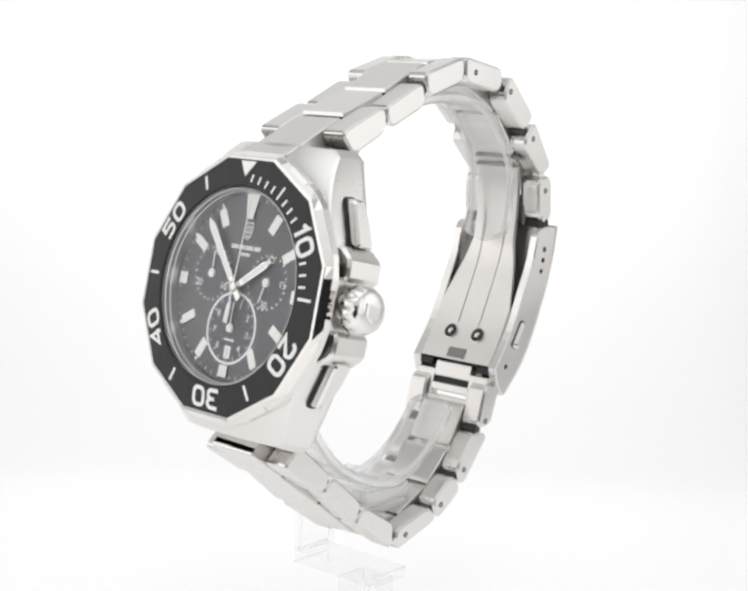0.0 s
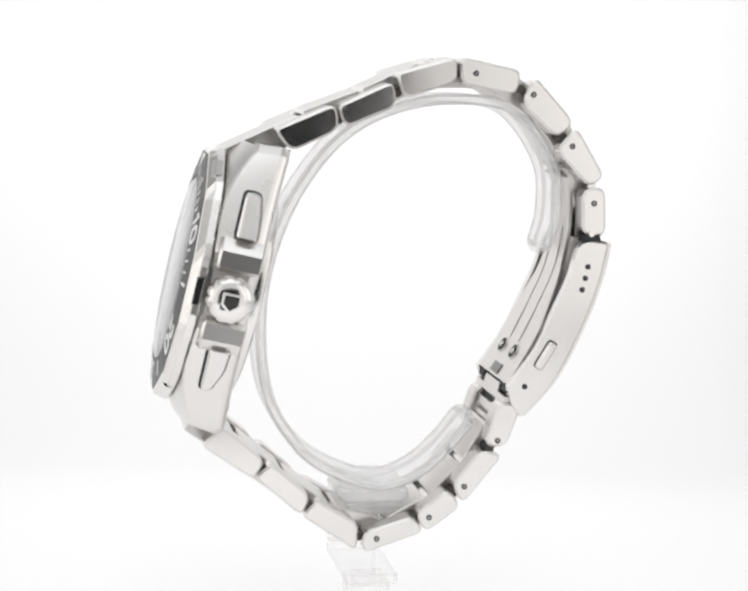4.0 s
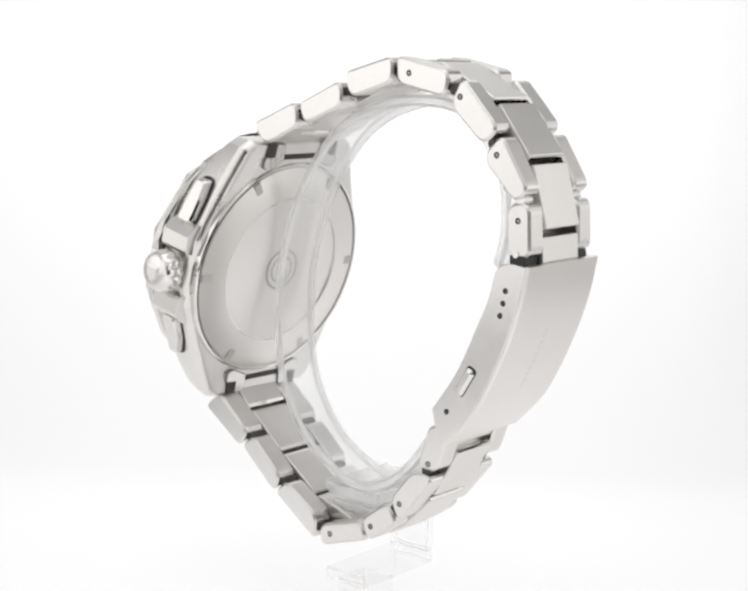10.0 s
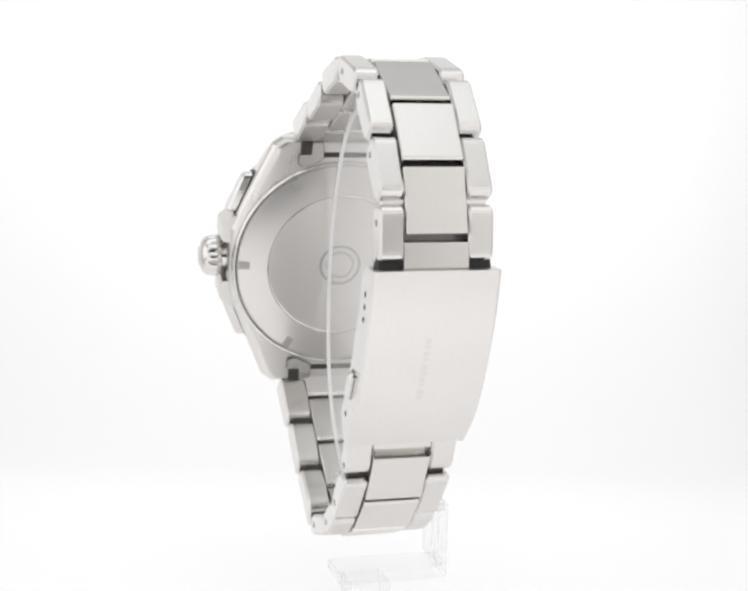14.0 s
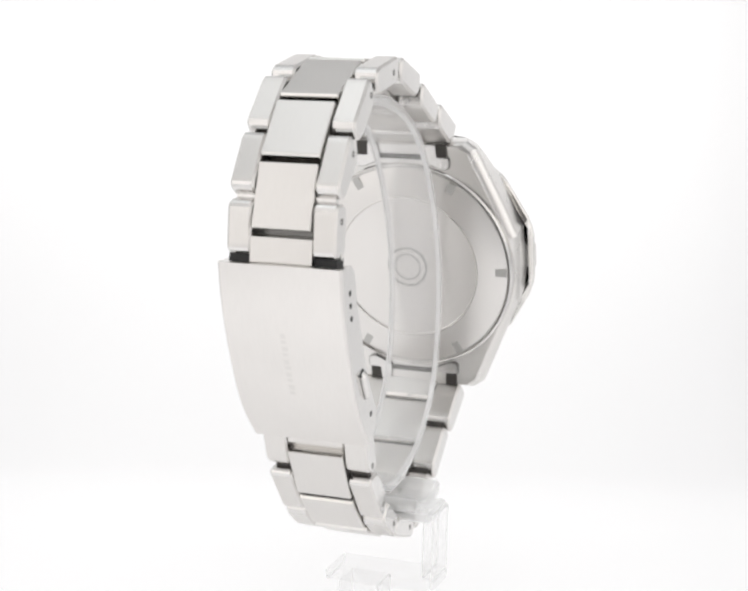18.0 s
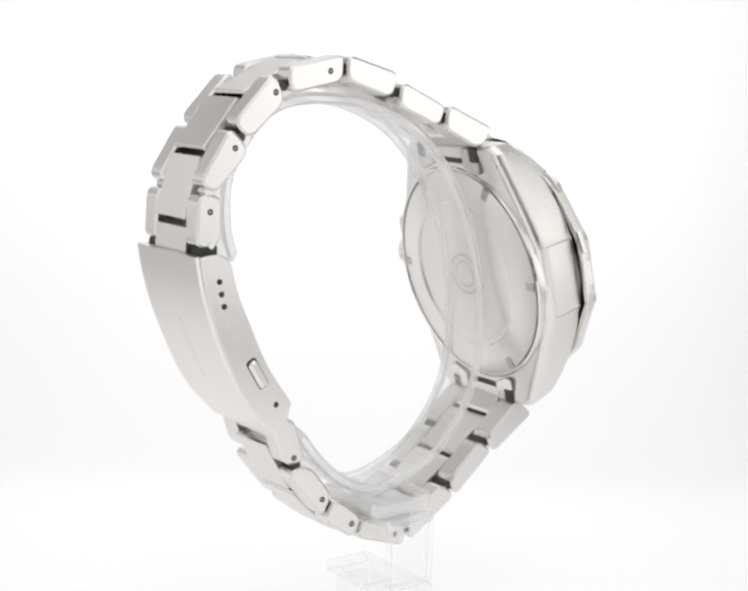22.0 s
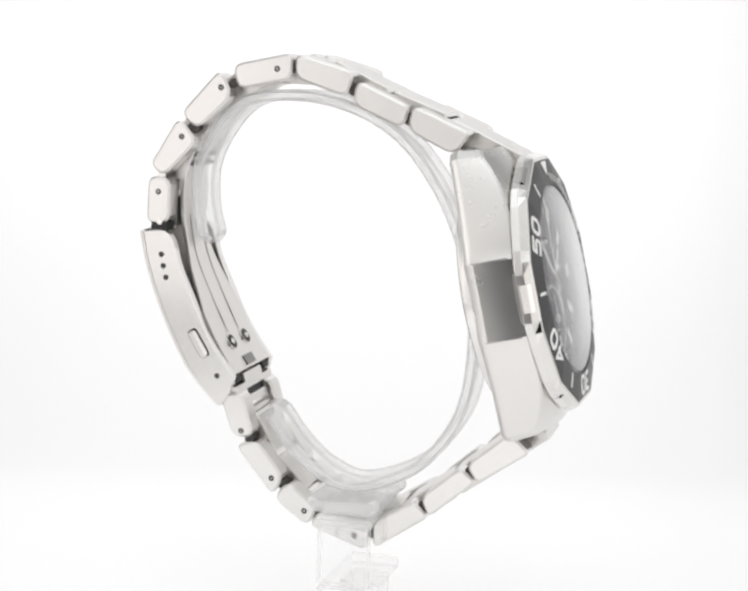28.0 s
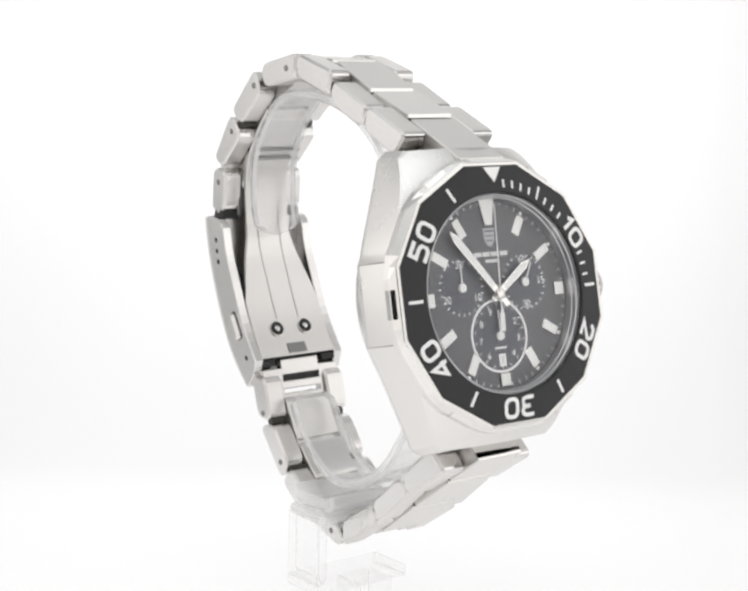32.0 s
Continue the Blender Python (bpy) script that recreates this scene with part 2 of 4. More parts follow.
def stroke(bm, pts, w, z0, z1, closed=False):
    """A line of even width drawn through 2D points, as a thin solid."""
    n = len(pts)
    left, right = [], []
    for i in range(n):
        if closed:
            a, c = Vector(pts[i - 1]), Vector(pts[(i + 1) % n])
        else:
            a, c = Vector(pts[max(0, i - 1)]), Vector(pts[min(n - 1, i + 1)])
        b = Vector(pts[i])
        d1 = (b - a).normalized() if (b - a).length > 1e-9 else (c - b).normalized()
        d2 = (c - b).normalized() if (c - b).length > 1e-9 else d1
        t = (d1 + d2).normalized()
        nn = Vector((-t.y, t.x))
        k = w / 2 / max(0.45, nn.dot(Vector((-d1.y, d1.x))))
        left.append(b + nn * k)
        right.append(b - nn * k)
    for i in range(n if closed else n - 1):
        j = (i + 1) % n
        q = [left[i], right[i], right[j], left[j]]
        vt = [bm.verts.new((p.x, p.y, z1)) for p in q]
        vb = [bm.verts.new((p.x, p.y, z0)) for p in q]
        bm.faces.new(vt)
        bm.faces.new(vb)
        bridge(bm, vt, vb)
    bmesh.ops.remove_doubles(bm, verts=bm.verts, dist=0.0005)
    return bm


def place2(pts, x, y, deg):
    """Turns 2D points clockwise by deg and sets them at x, y."""
    c, s = math.cos(radians(deg)), math.sin(radians(deg))
    return [(x + c * px + s * py, y - s * px + c * py) for px, py in pts]


def polar(r, deg):
    return r * math.sin(radians(deg)), r * math.cos(radians(deg))


# ---- the light tent ----
def panel(name, corners, thick, material, label):
    """A flat board; corners in metres, thickness along its normal, away from the tent's inside."""
    bm = bmesh.new()
    c = [Vector(p) for p in corners]
    nrm = (c[1] - c[0]).cross(c[2] - c[0]).normalized() * thick
    loft(bm, [c, [p + nrm for p in c]])
    bmesh.ops.recalc_face_normals(bm, faces=bm.faces)
    me = bpy.data.meshes.new(name)
    bm.to_mesh(me)
    bm.free()
    me.materials.append(material)
    return tagged(new(name, me), label, "wall", kind="structure")


XW, YB, YF, ZT = 0.34, 0.16, -0.278, 0.42
# the tent's boards
def sweep():
    """Table and back wall in one curved sheet."""
    prof = [(-0.165, 0.0), (0.05, 0.0)]
    prof += [(0.05 + 0.10 * math.sin(radians(a)), 0.10 - 0.10 * math.cos(radians(a))) for a in range(6, 91, 6)]
    prof += [(YB - 0.01, ZT)]
    bm = bmesh.new()
    front = [[bm.verts.new((x, y, z)) for x in (-XW, XW)] for y, z in prof]
    backs = [[bm.verts.new((x, y + 0.004, z - 0.004)) for x in (-XW, XW)] for y, z in prof]
    for grid in (front, backs):
        for p, q in zip(grid, grid[1:]):
            bm.faces.new((p[0], p[1], q[1], q[0])).smooth = True
    for i in (0, -1):
        bm.faces.new((front[i][0], front[i][1], backs[i][1], backs[i][0]))
    for side in (0, 1):
        for i in range(len(prof) - 1):
            bm.faces.new((front[i][side], front[i + 1][side], backs[i + 1][side], backs[i][side]))
    bmesh.ops.recalc_face_normals(bm, faces=bm.faces)
    me = bpy.data.meshes.new("floor")
    bm.to_mesh(me)
    bm.free()
    me.materials.append(sweep_glow)
    return tagged(new("floor", me), "white shooting table curving up into the back wall, glowing by emission", "backdrop", kind="structure")


sweep()
panel("wall_left", [(-XW, YF, 0), (-XW, YB, 0), (-XW, YB, ZT), (-XW, YF, ZT)], -0.004, cloth_left, "white diffuser cloth side of the light tent")
panel("wall_right", [(XW, YF, 0), (XW, YB, 0), (XW, YB, ZT), (XW, YF, ZT)], 0.004, cloth_right, "white diffuser cloth side of the light tent")
tagged(panel("ceiling", [(-XW, YF, ZT), (XW, YF, ZT), (XW, YB, ZT), (-XW, YB, ZT)], 0.004, cloth_top, "bright diffuser cloth over the light tent"), category="ceiling")
OPEN_L, OPEN_R, OPEN_Z = -0.076, 0.14, 0.155
# unseen table pieces, added with a gap that reflects dark in the steel
for nm, xa, xb in (("floor_left", -XW, -0.048), ("floor_right", 0.05, XW)):
    tagged(panel(nm, [(xa, YF, 0), (xb, YF, 0), (xb, -0.166, 0), (xa, -0.166, 0)], -0.004, sweep_glow, "unseen glowing piece of the white shooting table beside the opening"), category="floor")
panel("wall_front_left", [(-XW, YF, 0), (OPEN_L, YF, 0), (OPEN_L, YF, ZT), (-XW, YF, ZT)], 0.004, cloth_front, "white front cloth of the light tent")
panel("wall_front_right", [(OPEN_R, YF, 0), (XW, YF, 0), (XW, YF, ZT), (OPEN_R, YF, ZT)], 0.004, cloth_front, "white front cloth of the light tent")
panel("wall_front_top", [(OPEN_L, YF, OPEN_Z), (OPEN_R, YF, OPEN_Z), (OPEN_R, YF, ZT), (OPEN_L, YF, ZT)], 0.004, cloth_front_top, "white front cloth above the tent's opening")


# ---- the wristwatch ----
watch = tagged(new("wristwatch"), "steel diving wristwatch with black bezel on a clear stand", "watch")
YC = -0.78  # middle of the bracelet's width


# bracelet: the two outer corners and the two inner corners of each outer link, in x, z
LINKS = {
    "a": ((-19.6, -15.7), (-9.3, -11.3), (-8.7, -15.3), (-16.9, -19.2)),
    "b": ((-8.6, -11.6), (0.9, -7.3), (1.4, -11.2), (-7.6, -15.0)),
    "c": ((1.7, -5.9), (12.2, -2.9), (12.2, -6.9), (2.7, -9.9)),
    "d": ((12.9, -2.9), (23.8, -5.1), (23.2, -9.1), (13.0, -7.1)),
    "e": ((26.3, -5.9), (33.8, -13.9), (31.1, -16.5), (24.2, -10.3)),
    "f": ((34.4, -14.7), (39.9, -23.4), (37.6, -25.2), (31.0, -18.6)),
    "g": ((40.2, -25.4), (40.65, -33.95), (36.6, -33.95), (36.3, -25.6)),
    "h": ((25.6, -65.2), (23.1, -72.5), (19.5, -72.6), (21.9, -64.4)),
    "i": ((22.6, -74.0), (15.3, -82.9), (13.6, -79.6), (18.7, -73.3)),
    "j": ((15.0, -83.4), (8.6, -87.9), (6.9, -84.9), (12.9, -80.3)),
    "k": ((8.4, -88.2), (-2.6, -91.7), (-3.0, -88.0), (6.6, -85.3)),
    "l": ((-3.9, -91.0), (-13.9, -84.1), (-11.3, -81.5), (-3.7, -86.2)),
    "m": ((-14.1, -83.9), (-22.4, -76.6), (-19.7, -74.3), (-12.6, -80.6)),
    "n": ((-22.9, -76.6), (-32.0, -70.3), (-28.4, -67.2), (-20.9, -73.6)),
}
HALF = {"a": 10.3, "b": 10.0, "c": 9.7, "d": 9.45, "e": 9.35, "f": 9.3, "g": 9.3, "h": 9.45, "i": 9.45, "j": 9.4, "k": 9.3, "l": 9.5, "m": 9.8, "n": 10.2}
MIDHALF = 5.05


def grown(quad, out, along):
    """A link's side made larger: outwards from the wrist, and lengthwise at both ends."""
    o0, o1, i1, i0 = [Vector(p) for p in quad]
    al = (o1 - o0).normalized()
    up = Vector((-al.y, al.x))
    if up.dot(o0 - i0) < 0:
        up = -up
    return tuple(tuple(p) for p in (o0 + up * out - al * along, o1 + up * out + al * along, i1 + al * along * 0.6, i0 - al * along * 0.6))


LINKS = {k: grown(q, 0.5 if k < "h" else (0.75 if k < "k" else 0.3), 0.22) for k, q in LINKS.items()}
PIN_AT = {"d": 0.26, "e": 0.14, "f": 0.19, "g": 0.32, "h": 0.85, "i": 0.8, "j": 0.75, "k": 0.75}


def pin_head(x, z, y, out, parent, r=0.6, pit=None):
    """A round pin end in a link's side; out is the way that it faces along y."""
    bm = bmesh.new()
    prof = [(r, -0.3), (r, 0.02), (r * 0.92, 0.03), (r * 0.86, 0.015), (r * 0.3, 0.012), (r * 0.26, 0.05), (r * 0.15, 0.09), (0.02, 0.1)]
    loops = [[(x + rr * math.cos(2 * math.pi * k / 12), y + out * h, z + rr * math.sin(2 * math.pi * k / 12)) for k in range(12)] for rr, h in prof]
    loft(bm, loops, 0, (0, 0))
    # dark ring round the pin, painted as the shade of its hole
    for f in bm.faces:
        c = f.calc_center_median()
        if (0 if pit else r * 0.28) <= math.hypot(c.x - x, c.z - z) < r * 0.87 and abs(c.y - y) < (0.2 if pit else 0.029):
            f.material_index = 1
    return part("pin", bm, [satin, pit or gap_shade], parent)


def finish(bm, o0, o1, i0):
    """Brushed on the outer and inner faces, satin on bevels and sides."""
    al = (Vector(o1) - Vector(o0)).normalized()
    up = Vector((-al.y, al.x))
    bm.normal_update()
    for f in bm.faces:
        d = abs(f.normal.x * up.x + f.normal.z * up.y)
        f.material_index = 0 if d > 0.93 or 0.3 < abs(f.normal.y) < 0.95 else 1


def outer_link(key, y0, y1, out):
    o0, o1, i1, i0 = LINKS[key]
    quad = round_poly([o0, o1, i1, i0], [1.3, 1.9, 2.0, 2.0] if key in "abcd" else ([1.7, 1.4, 1.7, 1.7] if key in "lmn" else [2.0, 1.9, 2.3, 2.3]), 5)
    bm = side_slab(quad, y0, y1, 0.42, cap=(1, 1), mi=2)
    finish(bm, o0, o1, i0)
    ob = part("outer_link", bm, [brushed, satin], watch)
    if key in PIN_AT:
        s = PIN_AT[key]
        px = (1 - s) * (o0[0] + i0[0]) / 2 + s * (o1[0] + i1[0]) / 2
        pz = (1 - s) * (o0[1] + i0[1]) / 2 + s * (o1[1] + i1[1]) / 2
        pin_head(px, pz, y0 if out < 0 else y1, out, ob)
    return ob


for key in LINKS:
    h = HALF[key]
    outer_link(key, YC - h, YC - MIDHALF - 0.12, -1)
    outer_link(key, YC + MIDHALF + 0.12, YC + h, 1)


def center_link(o0, o1, i1, i0, cut=(0.3, 0.3)):
    """A middle piece with a sloping bevel at each end; corners as for the outer links."""
    a, b, c, d = Vector(o0), Vector(o1), Vector(i1), Vector(i0)
    al = (b - a).normalized()
    quad = [a + al * cut[0], b - al * cut[1], b + (c - b) * 0.08, c, d, a + (d - a) * 0.14]
    quad = round_poly([tuple(p) for p in quad], [0.12, 0.15, 0.2, 0.8, 0.8, 0.2], 2)
    bm = side_slab(quad, YC - MIDHALF, YC + MIDHALF, 0.18)
    finish(bm, o0, o1, i0)
    for f in bm.faces:
        if abs(f.normal.y) > 0.9:
            f.material_index = 0
    return part("center_link", bm, [brushed, polished], watch)


def mid2(a, b, s=0.5):
    return Vector((a[0] * (1 - s) + b[0] * s, a[1] * (1 - s) + b[1] * s))


def center_between(ka, kb, proud=0.55, s1=0.5):
    A, B = LINKS[ka], LINKS[kb]
    o0, i0 = mid2(A[0], A[1], 0.5), mid2(A[3], A[2], 0.5)
    o1, i1 = mid2(B[0], B[1], s1), mid2(B[3], B[2], s1)
    along = (o1 - o0).normalized()
    up = Vector((-along.y, along.x))
    if up.dot(o0 - i0) < 0:
        up = -up
    o0, o1 = o0 + along * 0.45 + up * proud, o1 - along * 0.45 + up * proud
    i0, i1 = i0 + along * 0.3 + up * 0.25, i1 - along * 0.3 + up * 0.25
    return center_link(tuple(o0), tuple(o1), tuple(i1), tuple(i0))


for ka, kb in zip("abcdef", "bcdefg"):
    center_between(ka, kb, s1=0.57 if kb == "g" else 0.5)
for ka, kb in zip("hijklm", "ijklmn"):
    center_between(ka, kb)
# inner bars and hinge tubes; most get a dark colour for the gaps' shade
for key in LINKS:
    o0, o1, i1, i0 = LINKS[key]
    if key in "gh":
        continue
    mo, mi_ = mid2(o0, o1), mid2(i0, i1)
    al = (Vector(o1) - Vector(o0)).normalized()
    q = [mo.lerp(mi_, 0.5) - al * 1.1, mo.lerp(mi_, 0.5) + al * 1.1, mo.lerp(mi_, 0.68) + al * 1.1, mo.lerp(mi_, 0.68) - al * 1.1]
    part("inner_bar", side_slab([tuple(p) for p in q], YC - MIDHALF - 0.5, YC + MIDHALF + 0.5, 0.05), satin if key in "ijk" else gap_shade, watch)
for ka, kb in list(zip("abcdef", "bcdefg")) + list(zip("hijklm", "ijklmn")):
    A, B = LINKS[ka], LINKS[kb]
    c = (mid2(A[1], A[2], 0.62) + mid2(B[0], B[3], 0.62)) / 2
    bm = bmesh.new()
    w = min(HALF[ka], HALF[kb]) - 0.9
    loft(bm, [[(c.x + 0.8 * math.cos(k * math.pi / 6), y, c.y + 0.8 * math.sin(k * math.pi / 6)) for k in range(12)] for y in (YC - w, YC + w)])
    part("hinge_tube", bm, satin if kb == "g" else gap_shade, watch, smooth=True)
# end pieces that reach into the case
center_link((-28.0, -19.0), (-15.0, -13.0), (-13.6, -17.0), (-26.4, -23.6))
center_link((-27.8, -74.0), (-35.0, -68.6), (-30.5, -64.5), (-25.2, -70.6))


# ---- clasp ----
def curve_points(ctrl, n=16):
    """Catmull-Rom through control points."""
    out = []
    P = [ctrl[0]] + list(ctrl) + [ctrl[-1]]
    for i in range(1, len(P) - 2):
        p0, p1, p2, p3 = [Vector(p) for p in P[i - 1:i + 3]]
        for k in range(n):
            t = k / n
            out.append(tuple(0.5 * ((2 * p1) + (p2 - p0) * t + (2 * p0 - 5 * p1 + 4 * p2 - p3) * t * t + (3 * p1 - p0 - 3 * p2 + p3) * t ** 3)))
    out.append(tuple(ctrl[-1]))
    return out


CL_OUT = [(41.9, -35.3), (40.6, -41.8), (37.7, -50.2), (32.7, -60.2), (26.6, -67.0)]
CL_IN = [(35.5, -34.6), (34.2, -40.9), (31.7, -46.8), (27.9, -54.8), (22.5, -62.5)]
CLASP_Y = (YC - 10.5, YC + 10.5)


def strip(path, thick, y0f, y1f, bev=0.2, side=1, caps=(0, 0)):
    """A sheet along a path in x, z; its half widths come from two functions of 0 to 1."""
    bm = bmesh.new()
    n = len(path)
    loops = []
    for i, p in enumerate(path):
        a, c = Vector(path[max(0, i - 1)]), Vector(path[min(n - 1, i + 1)])
        t = (c - a).normalized()
        nn = Vector((-t.y, t.x)) * side
        s = i / (n - 1)
        y0, y1 = y0f(s), y1f(s)
        q = Vector(p)
        b = q + nn * thick
        e = nn * bev
        loops.append([(q.x, y0 + bev, q.y), (q.x + e.x, y0, q.y + e.y), (b.x - e.x, y0, b.y - e.y), (b.x, y0 + bev, b.y),
                      (b.x, y1 - bev, b.y), (b.x - e.x, y1, b.y - e.y), (q.x + e.x, y1, q.y + e.y), (q.x, y1 - bev, q.y)])
    loft(bm, loops, 0, caps)
    return bm


cover = part("clasp_cover", strip(curve_points(CL_OUT, 6), 0.9, lambda s: CLASP_Y[0], lambda s: CLASP_Y[1], 0.3, -1), brushed_clasp, watch, "brushed steel folding clasp cover", True)


def on_cover(z):
    pts = curve_points(CL_OUT, 6)
    for p, q in zip(pts, pts[1:]):
        if q[1] <= z <= p[1]:
            k = (z - p[1]) / (q[1] - p[1])
            return (p[0] + (q[0] - p[0]) * k + 0.03, z - 0.015)


# faint line of engraving, as plain bars
for k in range(10):
    z0 = -46.6 - 1.15 * k
    part("engraved_bar", strip([on_cover(z0), on_cover(z0 - 0.4), on_cover(z0 - (0.78, 0.55, 0.7, 0.45)[k % 4])], 0.1, lambda s: YC - 0.75, lambda s: YC + (0.15, 0.1, 0.3)[k % 3], 0.02, -1), faint_engraving, cover)


def clasp_side(y0, y1, out):
    inner = curve_points(CL_IN, 5)
    outer = [(x - 0.75, z - 0.1) for x, z in curve_points(CL_OUT, 5)]
    # the top inner corner is rounded off, the lower one cut
    p0, p1, p2 = Vector(inner[3]), Vector(inner[0]), Vector(inner[0]).lerp(Vector(outer[0]), 0.6)
    crown_arc = [tuple(p0 * (1 - k) ** 2 + p1 * 2 * k * (1 - k) + p2 * k * k) for k in (0, 0.2, 0.4, 0.6, 0.8, 1.0)]
    cut = tuple(Vector(inner[-1]).lerp(Vector(outer[-1]), 0.45))
    poly = outer + [cut] + inner[4:-1][::-1] + crown_arc
    wall = part("clasp_side", side_slab(poly, y0, y1, 0.15), satin, watch)
    yy = y0 if out < 0 else y1
    for x, z in ((37.5, -39.5), (37.1, -41.6), (36.6, -43.7), (26.4, -61.4)):
        pin_head(x, z, yy, out, wall, 0.58, hole_shade)
    # push button in its slot
    bm = bmesh.new()
    d = Vector((-0.52, -0.855)).normalized()
    s = Vector((-d.y, d.x))
    c = Vector((30.1, -55.7))
    frame_pts = round_poly([tuple(c + d * a + s * b) for a, b in ((-3.0, -1.1), (2.8, -1.1), (2.8, 1.0), (-3.0, 1.0))], 0.7, 3)
    hole = side_slab(frame_pts, yy - 0.06 if out < 0 else yy - 0.3, yy + 0.3 if out < 0 else yy + 0.06, 0.04)
    slot = part("button_slot", hole, hole_shade, wall)
    pts = round_poly([tuple(c + d * a + s * b) for a, b in ((-2.7, -0.9), (2.7, -0.9), (2.7, 0.9), (-2.7, 0.9))], 0.7, 3)
    part("push_button", side_slab(pts, yy - 0.9 if out < 0 else yy - 0.6, yy + 0.6 if out < 0 else yy + 0.9, 0.5), satin, wall)


clasp_side(CLASP_Y[0] + 0.02, CLASP_Y[0] + 1.9, -1)
clasp_side(CLASP_Y[1] - 1.9, CLASP_Y[1] - 0.02, 1)

LINING = [(38.6, -35.4), (37.3, -41.5), (34.5, -49.3), (29.8, -58.3), (24.8, -64.2)]
part("clasp_lining", strip(curve_points(LINING, 6), 0.6, lambda s: YC - 8.6, lambda s: YC + 8.6, 0.05, -1), brushed, watch, "", True)

# folding blade inside the clasp
BLADE = [(33.4, -18.8), (35.9, -25.5), (36.1, -33.0), (34.7, -40.8), (31.9, -47.6), (28.3, -55.0), (24.2, -61.7)]


def blade_half(s):
    return 5.0 if s < 0.45 else (5.0 + 3.6 * min(1, (s - 0.45) / 0.3))


part("folding_blade", strip(curve_points(BLADE, 6), 0.9, lambda s: YC - blade_half(s), lambda s: YC + blade_half(s), 0.15, -1), brushed, watch, "smooth steel inner blade of the folding clasp", True)
for dy in (-2.6, 2.6):
    part("blade_groove", strip([(x - 0.84, z + 0.25) for x, z in curve_points(BLADE[2:6], 6)], 0.12, lambda s: YC + dy - 0.1, lambda s: YC + dy + 0.1, 0.02, -1), engraving, watch)
for dy in (-3.35, 3.35):
    bm = bmesh.new()
    c, d = Vector((26.3, YC + dy, -56.2)), Vector((-0.85, 0, 0.52)).normalized()
    e1, e2 = Vector((0, 1, 0)), d.cross(Vector((0, 1, 0)))
    loft(bm, [[c + d * h + (e1 * math.cos(2 * math.pi * k / 16) + e2 * math.sin(2 * math.pi * k / 16)) * r for k in range(16)] for r, h in ((1.55, -0.2), (1.55, 0.05), (1.42, 0.09), (1.3, 0.03), (0.66, 0.03), (0.6, 0.2), (0.4, 0.42), (0.02, 0.5))])
    for f in bm.faces:
        if 0.6 < (f.calc_center_median() - c).length < 1.36:
            f.material_index = 1
    part("rivet", bm, [polished, hole_shade], watch)

# dark bars that draw the shaded gaps of the hinge
for z in (-21.4, -23.1):
    x = 33.1 + (-21.4 - z) * 0.33
    part("hinge_gap", side_slab([(x - 0.1, z), (x + 0.5, z), (x + 0.7, z - 0.55), (x + 0.1, z - 0.55)], YC - 6.5, YC + 4.2, 0.02), seam_shade, watch)
# lower end piece: bars between its cheeks, open slots between them
for z0, z1 in ((-61.9, -64.8), (-66.0, -67.5), (-68.3, -72.2)):
    xi = lambda z: 23.0 + (z + 64.0) * 0.285
    q = [(xi(z0) + 1.6, z0 - 0.35), (xi(z1) + 1.6, z1 - 0.35), (xi(z1), z1), (xi(z0), z0)]
    part("cross_bar", side_slab(round_poly(q, 0.25, 2), YC - 4.4, YC + 4.4, 0.03), brushed, watch)
for y0, y1 in ((YC + 4.4, YC + 8.8), (YC - 8.8, YC - 4.4)):
    q = [(xi(-63.5) + 1.4, -63.85), (xi(-72.1) + 1.4, -72.45), (xi(-72.1), -72.1), (xi(-63.5), -63.5)]
    part("end_plate", side_slab(round_poly(q, 0.25, 2), y0, y1, 0.03), brushed, watch)
# dark blocks for the shade in the lower hinge openings
for y0, y1 in ((YC + 5.6, YC + 8.6), (YC - 8.6, YC - 5.6)):
    part("hinge_gap", side_slab(round_poly([(25.4, -62.0), (25.0, -63.3), (23.3, -62.9), (23.7, -61.6)], 0.2, 2), y0, y1, 0.05), hole_shade, watch)
part("blade_notch", side_slab([(24.95, -59.2), (23.85, -60.87), (23.5, -60.67), (24.6, -59.0)], YC - 2.1, YC + 2.1, 0.01), seam_shade, watch)
# flush bridge between the cheeks under the cover's end
part("end_bridge", side_slab(round_poly([(26.0, -64.9), (24.85, -68.35), (23.5, -67.95), (24.6, -64.5)], 0.15, 2), YC - MIDHALF, YC + MIDHALF, 0.05), brushed, watch)
# spring bars that carry the first link in the clasp
for z in (-33.6, -64.4):
    bm = bmesh.new()
    x = 38.4 if z > -50 else 24.6
    loft(bm, [[(x + 0.6 * math.cos(k * math.pi / 5), y, z + 0.6 * math.sin(k * math.pi / 5)) for k in range(10)] for y in (YC - 9.4, YC + 9.4)])
    part("spring_bar", bm, polished, watch)
# black fill standing for shade between the first link and the clasp
for y0, y1 in ((YC - 9.2, YC - 5.4), (YC + 5.4, YC + 9.2)):
    part("clasp_gap", side_slab([(40.0, -33.8), (40.3, -35.3), (37.2, -35.3), (37.2, -33.8)], y0, y1, 0.05), hole_shade, watch)
